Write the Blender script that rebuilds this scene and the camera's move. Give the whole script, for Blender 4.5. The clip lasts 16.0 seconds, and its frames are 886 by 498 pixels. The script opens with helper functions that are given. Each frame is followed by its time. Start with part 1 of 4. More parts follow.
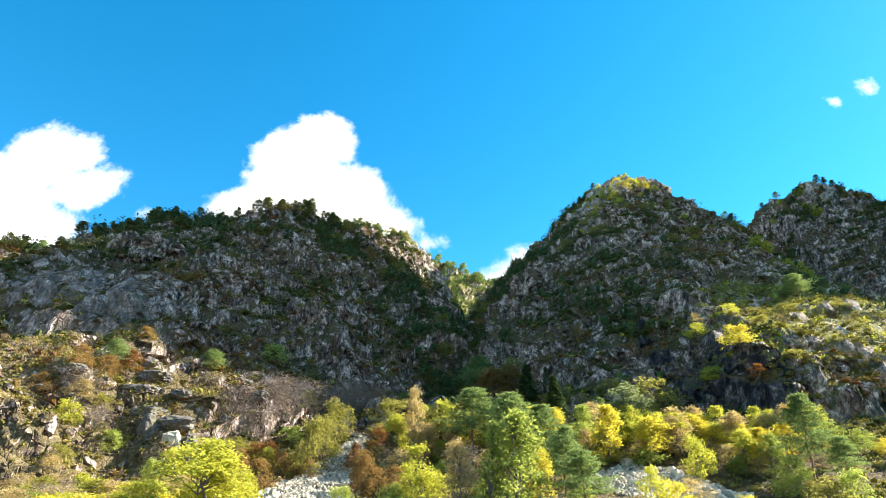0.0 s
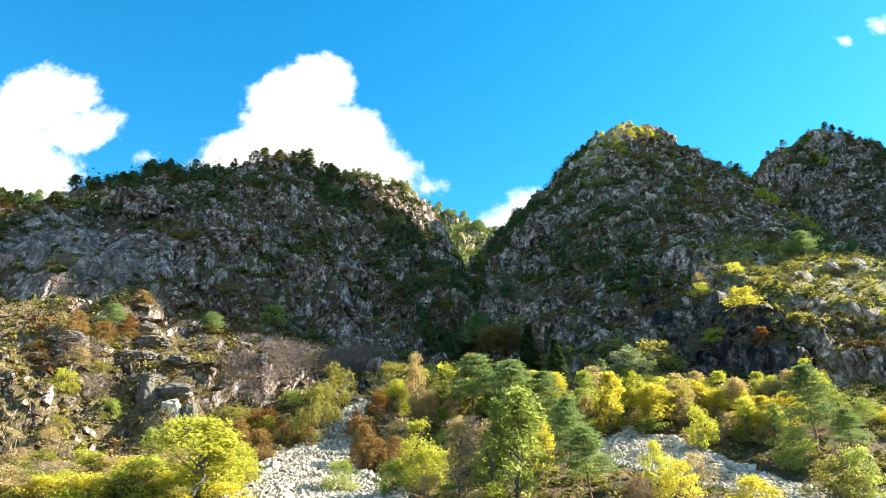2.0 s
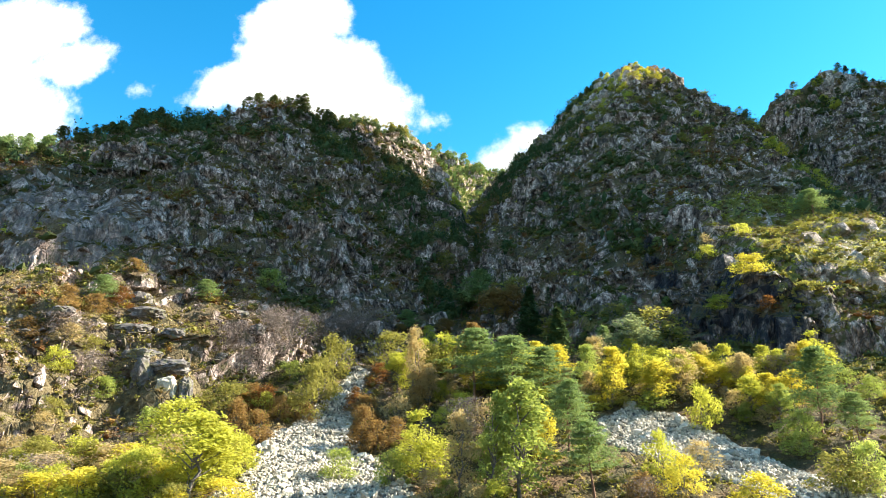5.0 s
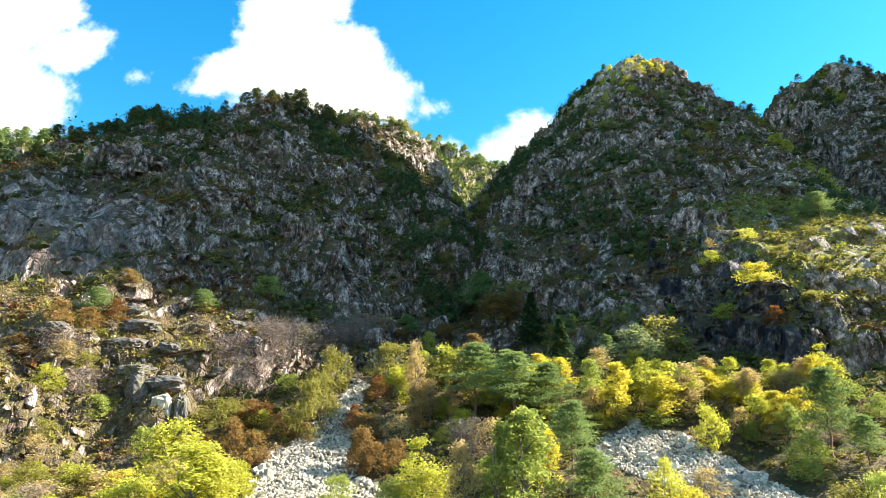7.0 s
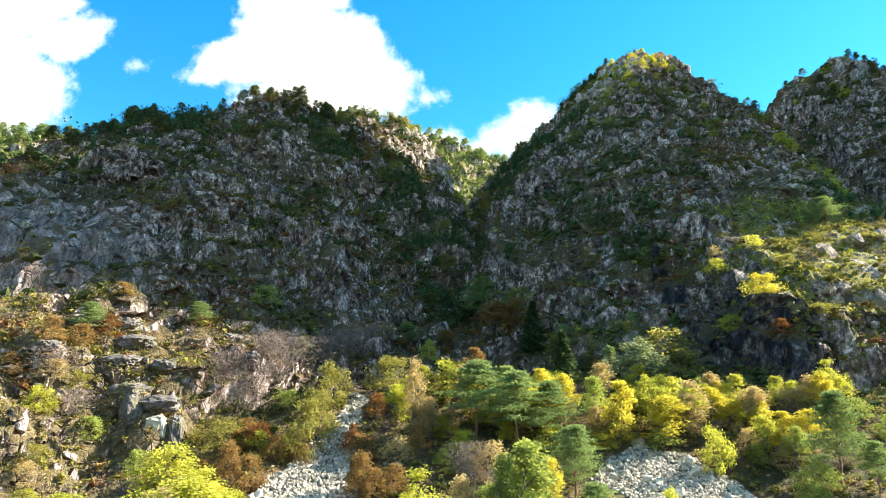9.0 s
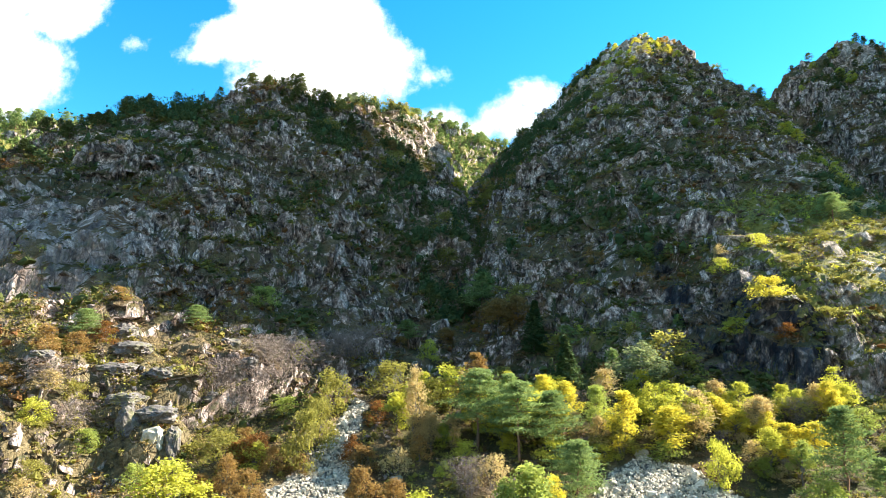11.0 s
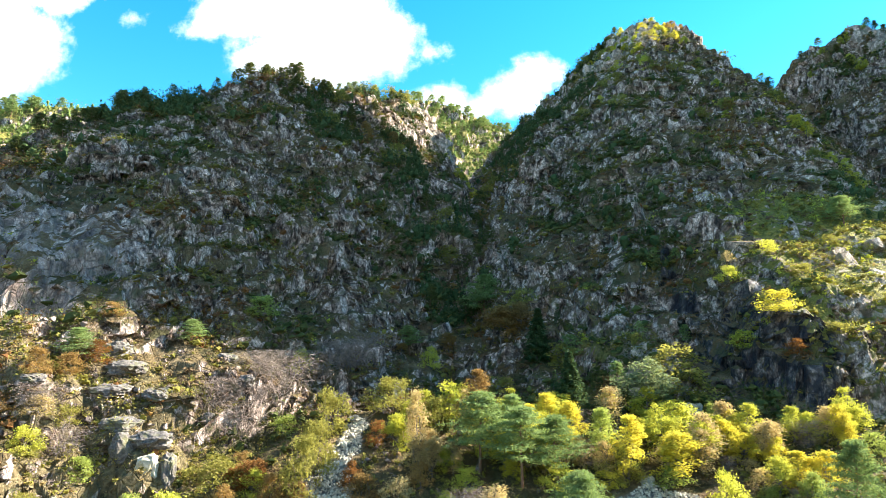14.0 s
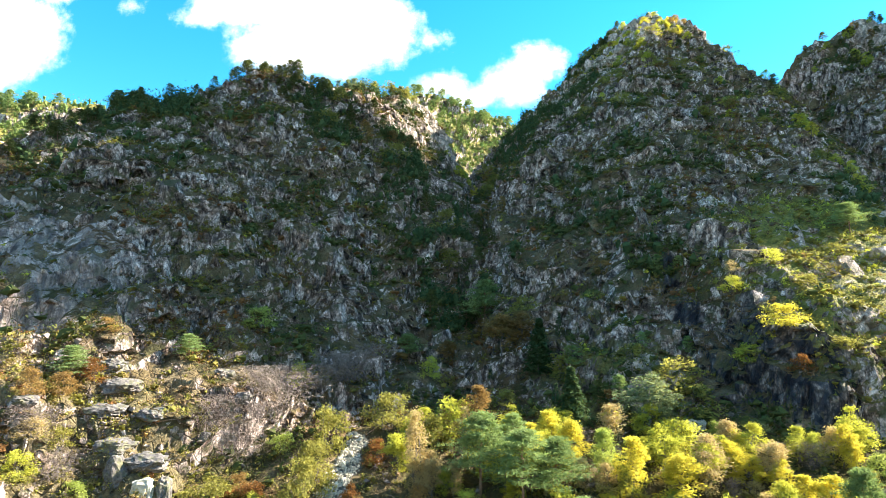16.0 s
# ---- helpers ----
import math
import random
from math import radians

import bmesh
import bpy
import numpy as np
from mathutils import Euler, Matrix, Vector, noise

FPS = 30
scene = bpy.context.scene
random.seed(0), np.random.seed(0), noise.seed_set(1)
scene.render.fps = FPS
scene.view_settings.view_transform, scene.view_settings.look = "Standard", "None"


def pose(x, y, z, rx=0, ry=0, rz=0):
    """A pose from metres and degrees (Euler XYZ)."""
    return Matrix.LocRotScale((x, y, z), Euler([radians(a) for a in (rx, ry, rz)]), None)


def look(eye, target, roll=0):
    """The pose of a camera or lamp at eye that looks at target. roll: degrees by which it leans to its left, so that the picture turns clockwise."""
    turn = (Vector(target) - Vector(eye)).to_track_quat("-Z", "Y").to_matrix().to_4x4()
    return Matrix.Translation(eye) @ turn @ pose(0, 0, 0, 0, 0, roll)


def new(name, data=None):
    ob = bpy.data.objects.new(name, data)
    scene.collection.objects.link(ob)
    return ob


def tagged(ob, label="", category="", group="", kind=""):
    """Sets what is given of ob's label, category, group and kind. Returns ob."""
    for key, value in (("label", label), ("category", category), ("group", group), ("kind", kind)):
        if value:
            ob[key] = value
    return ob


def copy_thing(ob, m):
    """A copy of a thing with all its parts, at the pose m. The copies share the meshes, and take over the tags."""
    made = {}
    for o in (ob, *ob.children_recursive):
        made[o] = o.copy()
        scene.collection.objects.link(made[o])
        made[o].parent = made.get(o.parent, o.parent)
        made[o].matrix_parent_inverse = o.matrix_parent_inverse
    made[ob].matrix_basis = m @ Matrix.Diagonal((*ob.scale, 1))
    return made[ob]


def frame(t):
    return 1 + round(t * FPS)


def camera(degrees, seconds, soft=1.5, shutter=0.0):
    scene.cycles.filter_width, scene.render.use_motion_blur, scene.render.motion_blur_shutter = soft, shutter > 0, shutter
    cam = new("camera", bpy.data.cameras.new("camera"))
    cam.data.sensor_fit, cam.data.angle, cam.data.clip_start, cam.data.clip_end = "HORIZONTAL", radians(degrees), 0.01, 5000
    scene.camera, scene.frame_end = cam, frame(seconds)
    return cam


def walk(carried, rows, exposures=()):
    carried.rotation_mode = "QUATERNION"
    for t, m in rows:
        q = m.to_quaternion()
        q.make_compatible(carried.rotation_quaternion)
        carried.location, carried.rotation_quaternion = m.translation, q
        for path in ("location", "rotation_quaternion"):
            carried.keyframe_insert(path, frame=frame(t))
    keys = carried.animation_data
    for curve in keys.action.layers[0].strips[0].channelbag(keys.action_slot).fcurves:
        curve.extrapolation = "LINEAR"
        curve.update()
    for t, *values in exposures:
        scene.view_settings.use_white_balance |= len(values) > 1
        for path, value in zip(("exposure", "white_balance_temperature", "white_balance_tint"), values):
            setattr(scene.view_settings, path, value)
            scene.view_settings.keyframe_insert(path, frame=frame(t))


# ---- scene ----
cam = camera(69.8, 16.0, soft=0.9)
METRES, EYE, TILT, LEAN, TURN = 48.0, 6.0, 25.0, 0.0, 0.0
ROWS = [
    (0.0, 0.0, 0.0, 0.0, -0.0, 0.0, 0.0),
    (0.5, -0.0002, 0.0213, 0.0231, 0.01, -1.31, 0.01),
    (1.0, -0.0003, 0.0421, 0.0456, 0.02, -2.61, 0.02),
    (1.5, -0.0008, 0.0625, 0.0688, 0.03, -3.9, 0.01),
    (2.0, -0.0015, 0.0822, 0.0912, 0.04, -5.07, 0.01),
    (2.5, -0.0021, 0.1025, 0.1147, 0.04, -6.08, -0.01),
    (3.0, -0.0029, 0.122, 0.1385, 0.04, -7.09, -0.01),
    (3.5, -0.0038, 0.1417, 0.162, 0.05, -8.1, -0.02),
    (4.0, -0.0032, 0.161, 0.1853, 0.04, -9.11, -0.03),
    (6.5, -0.0062, 0.2651, 0.3036, 0.02, -11.97, -0.09),
    (7.0, -0.0064, 0.286, 0.3266, 0.04, -11.95, -0.07),
    (7.5, -0.0066, 0.3068, 0.3504, 0.05, -12.01, -0.07),
    (8.0, -0.0066, 0.3276, 0.3736, 0.06, -12.23, -0.06),
    (8.5, -0.0067, 0.3483, 0.397, 0.07, -12.53, -0.06),
    (9.0, -0.0065, 0.3692, 0.42, 0.08, -12.9, -0.05),
    (11.5, -0.0073, 0.4719, 0.5376, 0.17, -15.13, -0.06),
    (12.0, -0.0076, 0.4926, 0.5616, 0.2, -15.53, -0.07),
    (12.5, -0.008, 0.5132, 0.5856, 0.22, -15.83, -0.07),
    (13.0, -0.0081, 0.5342, 0.6088, 0.23, -16.12, -0.09),
    (13.5, -0.0082, 0.5553, 0.6323, 0.26, -16.41, -0.08),
    (14.0, -0.0087, 0.5762, 0.6552, 0.28, -16.7, -0.08),
    (14.5, -0.0096, 0.5978, 0.6787, 0.28, -16.96, -0.08),
    (15.0, -0.0084, 0.6188, 0.7025, 0.31, -17.22, -0.09),
    (15.5, -0.0091, 0.6401, 0.7253, 0.3, -17.43, -0.09),
    (16.0, -0.0078, 0.6612, 0.7498, 0.32, -17.7, -0.09),
]
walk(cam, [(t, pose(0, 0, EYE, TILT, LEAN, TURN) @ pose(METRES * x, METRES * y, METRES * z, 90 + pitch, roll, yaw)) for t, x, y, z, yaw, pitch, roll in ROWS],
     [(0.0, 2.2), (6.0, 2.2), (11.0, 2.38), (16.0, 2.6)])

# ---- light: low autumn sun from the right, a little behind the peaks; an unseen added spur shades the middle slopes ----
SUN_WAY, SUN_HEIGHT = radians(74), radians(33)
SUN = Vector((math.sin(SUN_WAY) * math.cos(SUN_HEIGHT), math.cos(SUN_WAY) * math.cos(SUN_HEIGHT), math.sin(SUN_HEIGHT)))
sun = new("sun", bpy.data.lights.new("sun", "SUN"))
sun.data.energy, sun.data.angle, sun.data.color = 5.0, radians(0.53), (1.0, 0.93, 0.82)
sun.matrix_world = look(SUN * 900, (0, 0, 0))


def build_world():
    world = bpy.data.worlds.new("sky")
    world.use_nodes = True
    scene.world = world
    nt = world.node_tree
    nt.nodes.clear()

    def node(kind, **sets):
        n = nt.nodes.new(kind)
        for i, v in sets.pop("ins", {}).items():
            if isinstance(v, bpy.types.NodeSocket):
                nt.links.new(v, n.inputs[i])
            else:
                n.inputs[i].default_value = v
        if "op" in sets:
            n.operation = sets["op"]
        return n

    def calc(op, a, b=0.0, c=0.0):
        return node("ShaderNodeMath", op=op, ins={0: a, 1: b, 2: c}).outputs[0]

    sky = nt.nodes.new("ShaderNodeTexSky")
    sky.sky_type, sky.sun_disc = "NISHITA", False
    sky.sun_elevation, sky.sun_rotation = math.asin(SUN.z), math.atan2(SUN.x, SUN.y)
    sky.air_density, sky.dust_density, sky.ozone_density, sky.altitude = 1.0, 0.2, 3.0, 1200
    tint = node("ShaderNodeHueSaturation", ins={"Hue": 0.482, "Saturation": 1.35, "Value": 1.0, "Fac": 1.0, "Color": sky.outputs[0]})
    deep = node("ShaderNodeBackground", ins={0: tint.outputs[0], 1: SKY})
    way = node("ShaderNodeTexCoord").outputs["Generated"]
    part = node("ShaderNodeSeparateXYZ", ins={0: way})
    ahead = calc("MAXIMUM", part.outputs[1], 0.08)
    u, v = calc("DIVIDE", part.outputs[0], ahead), calc("DIVIDE", part.outputs[2], ahead)
    flat = node("ShaderNodeCombineXYZ", ins={0: u, 1: v}).outputs[0]
    curl = nt.nodes.new("ShaderNodeTexNoise")
    curl.inputs["Scale"].default_value, curl.inputs["Detail"].default_value, curl.inputs["Roughness"].default_value = 9.0, 7.0, 0.62
    nt.links.new(flat, curl.inputs["Vector"])
    fine = nt.nodes.new("ShaderNodeTexNoise")
    fine.inputs["Scale"].default_value, fine.inputs["Detail"].default_value, fine.inputs["Roughness"].default_value = 38.0, 5.0, 0.6
    nt.links.new(flat, fine.inputs["Vector"])
    thick = None
    for cu, cv, ru, rv in CLOUDS:
        off = node("ShaderNodeVectorMath", op="SUBTRACT", ins={0: flat, 1: (cu, cv, 0)}).outputs[0]
        off = node("ShaderNodeVectorMath", op="MULTIPLY", ins={0: off, 1: (1 / ru, 1 / rv, 0)}).outputs[0]
        far = node("ShaderNodeVectorMath", op="LENGTH", ins={0: off}).outputs["Value"]
        puff = calc("MULTIPLY", calc("SUBTRACT", 1.0, far), min(1.0, 14 * min(ru, rv)))
        thick = puff if thick is None else node("ShaderNodeMath", op="SMOOTH_MAX", ins={0: thick, 1: puff, 2: 0.12}).outputs[0]
    ragged = calc("ADD", thick, calc("MULTIPLY", calc("SUBTRACT", curl.outputs[0], 0.5), 1.15))
    ragged = calc("ADD", ragged, calc("MULTIPLY", calc("SUBTRACT", fine.outputs[0], 0.5), 0.4))
    mask = node("ShaderNodeMapRange", ins={0: ragged, 1: -0.06, 2: 0.42, 3: 0.0, 4: 1.0})
    mask.interpolation_type = "SMOOTHSTEP"
    front = calc("GREATER_THAN", part.outputs[1], 0.08)
    cover = calc("MULTIPLY", mask.outputs[0], front)
    # unseen broken cloud added over the valley behind, a little brighter, as fill light
    field = nt.nodes.new("ShaderNodeTexNoise")
    field.inputs["Scale"].default_value, field.inputs["Detail"].default_value = 3.2, 6.0
    nt.links.new(way, field.inputs["Vector"])
    puffs = node("ShaderNodeMapRange", ins={0: field.outputs[0], 1: 0.52, 2: 0.68, 3: 0.0, 4: 1.0})
    behind = node("ShaderNodeMapRange", ins={0: part.outputs[1], 1: 0.1, 2: -0.25, 3: 0.0, 4: 1.0})
    cover = calc("MAXIMUM", cover, calc("MULTIPLY", puffs.outputs[0], behind.outputs[0]))
    shade = node("ShaderNodeMapRange", ins={0: calc("ADD", v, calc("MULTIPLY", curl.outputs[0], 0.1)), 1: 0.4, 2: 0.56, 3: 0.36, 4: 0.58})
    white = node("ShaderNodeBackground", ins={0: (1.0, 0.99, 0.97, 1), 1: calc("ADD", calc("MULTIPLY", shade.outputs[0], 0.85), calc("MULTIPLY", behind.outputs[0], 0.1))})
    both = node("ShaderNodeMixShader", ins={0: cover, 1: deep.outputs[0], 2: white.outputs[0]})
    out = nt.nodes.new("ShaderNodeOutputWorld")
    nt.links.new(both.outputs[0], out.inputs[0])


SKY = 0.076
# clouds: direction to the side and up, per metre ahead, and half sizes
CLOUDS = [
    (-0.230, 0.685, 0.075, 0.07), (-0.285, 0.64, 0.085, 0.08), (-0.25, 0.57, 0.12, 0.10), (-0.17, 0.555, 0.08, 0.08),
    (-0.12, 0.50, 0.08, 0.06), (-0.35, 0.545, 0.08, 0.05), (-0.40, 0.52, 0.05, 0.03), (-0.22, 0.47, 0.17, 0.06),
    (-0.735, 0.65, 0.10, 0.075), (-0.83, 0.57, 0.14, 0.10), (-0.655, 0.59, 0.085, 0.05), (-0.78, 0.48, 0.15, 0.11),
    (-0.018, 0.475, 0.035, 0.022), (0.105, 0.405, 0.06, 0.045), (0.05, 0.38, 0.07, 0.03), (0.15, 0.44, 0.045, 0.035),
    (-0.525, 0.535, 0.017, 0.009), (0.0, 0.395, 0.06, 0.025), (0.76, 0.785, 0.018, 0.018), (0.832, 0.82, 0.026, 0.02),
]
build_world()


# ---- noise ----
def lattice(i, j, k, seed):
    h = (i.astype(np.uint32) * np.uint32(374761393) + j.astype(np.uint32) * np.uint32(668265263) + k.astype(np.uint32) * np.uint32(2246822519) + np.uint32(seed * 3266489917 & 0xFFFFFFFF))
    h = (h ^ (h >> np.uint32(13))) * np.uint32(1274126177)
    h = (h ^ (h >> np.uint32(15))) * np.uint32(2654435761)
    return (h >> np.uint32(8)).astype(np.float32) / 16777216.0


def grain(x, y, z, seed=0):
    """Smooth noise from -1 to 1."""
    x, y, z = (np.asarray(a, dtype=np.float32) for a in np.broadcast_arrays(x, y, z))
    i, j, k = (np.floor(a).astype(np.int64) for a in (x, y, z))
    fx, fy, fz = x - i, y - j, z - k
    fx, fy, fz = (a * a * a * (a * (a * 6 - 15) + 10) for a in (fx, fy, fz))
    out = 0
    for a in (0, 1):
        for b in (0, 1):
            for c in (0, 1):
                w = (fx if a else 1 - fx) * (fy if b else 1 - fy) * (fz if c else 1 - fz)
                out = out + w * lattice(i + a, j + b, k + c, seed)
    return out * 2 - 1


def layers(x, y, z, octaves, seed=0, rough=0.5):
    total, size, gain = 0, 1.0, 1.0
    for o in range(octaves):
        total = total + gain * grain(x * size, y * size, z * size, seed + 17 * o)
        size, gain = size * 2.03, gain * rough
    return total


def crease(x, y, z, octaves, seed=0, rough=0.55):
    total, size, gain = 0, 1.0, 1.0
    for o in range(octaves):
        total = total + gain * (1 - 2 * np.abs(grain(x * size, y * size, z * size, seed + 31 * o)))
        size, gain = size * 2.1, gain * rough
    return total


def facets(x, y, z, seed=0):
    """Angular blocks: each cell has its own height and tilt."""
    i, j, k = (np.floor(a - 0.5).astype(np.int64) for a in (x, y, z))
    best, out = np.full(x.shape, 9.0, np.float32), np.zeros(x.shape, np.float32)
    for a in (0, 1):
        for b in (0, 1):
            for c in (0, 1):
                n = (i + a, j + b, k + c)
                d = [v - m - 0.5 - 0.85 * (lattice(*n, seed + s) - 0.5) for v, m, s in ((x, n[0], 1), (y, n[1], 2), (z, n[2], 3))]
                far = d[0] ** 2 + d[1] ** 2 + d[2] ** 2
                value = 1.2 * (lattice(*n, seed + 4) - 0.5) + sum(q * (lattice(*n, seed + s) - 0.5) for q, s in zip(d, (5, 6, 7))) * 1.6
                out, best = np.where(far < best, value, out), np.minimum(far, best)
    return out


def over(a, b, k):
    """Smooth maximum."""
    h = np.clip(0.5 + 0.5 * (a - b) / k, 0, 1)
    return b + (a - b) * h + k * h * (1 - h) * 0.5


def rise(a, b, x):
    t = np.clip((x - a) / (b - a), 0, 1)
    return t * t * (3 - 2 * t)


# ---- the lie of the land ----
def left_mountain(x, y):
    z = 66 + 0.74 * (y - 164) - 0.7 * over(x + 85, 0 * x, 14)
    z = z - 0.9 * over(x + 22, 0 * x, 5) * rise(322, 342, y)
    crest = np.interp(x, [-400, -162, -141, -121, -103, -94, -69, -48, -30, -16, 5, 30], [215, 228, 258, 276, 308, 320, 326, 366, 396, 410, 408, 400])
    return z - 1.5 * over(y - crest, 0 * x, 8)


def right_mountain(x, y):
    fold = np.interp(y, [280, 308, 430, 460], [76, 88, 137, 139])
    fall = np.interp(y, [240, 430], [0.55, 1.05])
    edge = np.interp(y, [190, 212, 232, 258, 304, 334, 373, 450], [150, 145, 146, 151, 163, 167, 164, 146])
    z = 128 + 0.74 * (y - 279) + 0.22 * over(y - 300, 0 * x, 20)
    z = z - fall * over(fold - x, 0 * x, 12) - np.interp(y, [200, 300, 420, 450], [0.9, 0.9, 0.95, 0.9]) * over(x - edge, 0 * x, 8)
    z = -over(-z, -0 * x - 267.5, 6)
    z = z - 1.2 * over(y - 452, 0 * x, 8)
    # the buttress with its cove and dark cliff
    front = np.interp(x, [40, 56, 62, 68, 74, 82, 95, 112, 150], [176, 170, 169, 168, 158, 152, 150, 146, 140])
    z = z + 10 * rise(0, 5, y - front) * np.exp(-np.maximum(y - front - 30, 0) / 70) * rise(72, 84, x)
    return z


def far_peak(x, y):
    z = 279 - 1.0 * over(452 - y, 0 * x, 8) - 1.0 * over(y - 460, 0 * x, 8)
    return z - 0.55 * over(306 - x, 0 * x, 6) - 1.6 * over(258 - x, 0 * x, 10) - 0.45 * over(x - 312, 0 * x, 8)


def back_ridges(x, y):
    a = 290 - 0.35 * x - 0.85 * over(650 - y, 0 * x, 20) - 0.5 * over(y - 660, 0 * x, 20) - 0.75 * over(-30 - x, 0 * x, 20)
    b = 214 - 0.75 * over(450 - y, 0 * x, 20) - 0.5 * over(y - 460, 0 * x, 20) - 0.5 * over(x + 250, 0 * x, 20)
    return np.maximum(a, b)


def unseen_spur(x, y):
    """Unseen spur, steep and climbing from the valley, added to shade the middle slopes."""
    across, along = math.cos(SUN_WAY) * x - math.sin(SUN_WAY) * y, x - 1.5 * (y - 20)
    crest = np.interp(-across, [70, 145, 159, 166, 171, 186, 194, 206, 220, 245, 270, 292, 303, 320, 340, 385, 460], [-300, 160, 190, 205, 420, 475, 520, 585, 585, 610, 725, 790, 830, 825, 690, 690, 480])
    return crest - 3.2 * over(-along, 0 * x, 12) - 0.4 * over(along, 0 * x, 12)


def valley(x, y):
    z = np.interp(y, [-3000, -800, -160, -60, 30, 80, 105, 118, 134, 150, 160, 172, 260, 3000], [300, 190, 20, 0, 0, 4, 10, 14, 20.5, 27.5, 31, 32, 34, 40])
    return z + 0.1 * np.maximum(np.abs(x) - 40, 0) * rise(60, 120, y)


def edge_of_scree(x, y):
    """How many metres outside the two boulder runs a place lies."""
    mid = np.interp(y, [95, 104, 114, 119, 128, 140, 156], [-18, -18, -21.5, -23, -23.4, -20.8, -19.5])
    half = np.interp(y, [95, 104, 114, 119, 128, 140, 156], [14, 12.5, 9.5, 7.8, 5.6, 2.6, 2.2])
    a = np.maximum(np.abs(x - mid) - half, 89 - y) + 1.3 * grain(x / 3, y / 3, 0, 71)
    top = np.interp(x, [25, 30, 37, 43, 47.5, 50, 54, 57, 64], [121, 129.5, 133.5, 130, 124, 118.5, 108.5, 101, 97])
    low = np.interp(x, [25, 29, 34, 41, 44, 48, 64], [121, 117, 110, 104, 96, 90, 88])
    b = np.maximum(y - top, low - y) + 1.2 * grain(x / 4, y / 4, 0, 73)
    return np.minimum(np.maximum(a, y - 156), np.maximum(np.maximum(b, 25 - x), x - 64))


# crags: x, y, half width, height, run out above
CRAGS = [
    (-104, 153, 28, 10.9, 26), (-46, 219, 9, 13.8, 12), (-12, 262, 16, 8.6, 14), (-68, 262, 20, 6.8, 20), (-90, 308, 18, 1.4, 14),
    (-18, 338, 14, 3.0, 14), (-44, 192, 14, 2.6, 14), (98, 272, 12, 8.2, 16), (72, 205, 14, 6.7, 14),
    (-112, 200, 16, 8, 16), (40, 300, 10, 13, 16), (-62, 166, 14, 5.8, 10), (285, 420, 40, 22, 30), (-75, 138, 26, 5.7, 9), (-55, 123, 12, 7, 6),
]
# knolls and hollows: x, y, radius, height
KNOLLS = [
    (-22, 238, 26, -11.0), (-80, 254, 16, -9.9), (16, 222, 42, 7.2), (-118, 180, 16, 7.7), (-37, 275, 10, 7.3), (-87, 159, 10, -10.4),
    (59, 306, 10, -6.1), (-42, 213, 10, -6.6), (-49, 154, 16, 5.7), (-12, 281, 10, -6.7), (-73, 173, 16, -5.8), (-39, 330, 26, 4.8),
    (32, 304, 16, 6.0), (-38, 233, 10, -5.8), (-11, 294, 10, 4.1), (-70, 267, 10, -7.3), (95, 274, 10, -6.5), (-82, 281, 16, -4.7),
    (-50, 202, 10, -5.4), (134, 215, 42, 2.4), (31, 196, 10, 3.9), (-21, 274, 10, -4.9),
]


def lay(x, y):
    """Height of the land, with the share of mountain rock in it."""
    up = over(left_mountain(x, y), right_mountain(x, y), 5)
    for cx, cy, half, height, run in CRAGS:
        d = y - cy - 5 * grain(x / 9.0, cy, 0, 5)
        up = up + height * rise(-1, 5, d) * np.exp(-np.maximum(d - 5, 0) / run) * np.exp(-(((x - cx) / half) ** 4))
    for cx, cy, reach, height in KNOLLS:
        up = up + height * np.exp(-((x - cx) ** 2 + (y - cy) ** 2) / reach ** 2)
    low = valley(x, y)
    z = over(up, low, 7)
    z = np.maximum(np.maximum(z, unseen_spur(x, y)), np.maximum(far_peak(x, y), back_ridges(x, y)))
    rock = np.maximum(rise(-1, 7, up - low), rise(150, 164, y + 0.12 * np.abs(x)))
    rock = np.maximum(rock, 0.75 * rise(-44, -56, x) * rise(100, 114, y))
    rock = rock * (1 - 0.9 * rise(-20, 0, unseen_spur(x, y) - z))
    return z, rock * (1 - rise(-1, 1, -edge_of_scree(x, y)))


def sunny_flank(x, y):
    return rise(1.2, 0.8, np.hypot((x - 128) / 40, (y - 196) / 36))


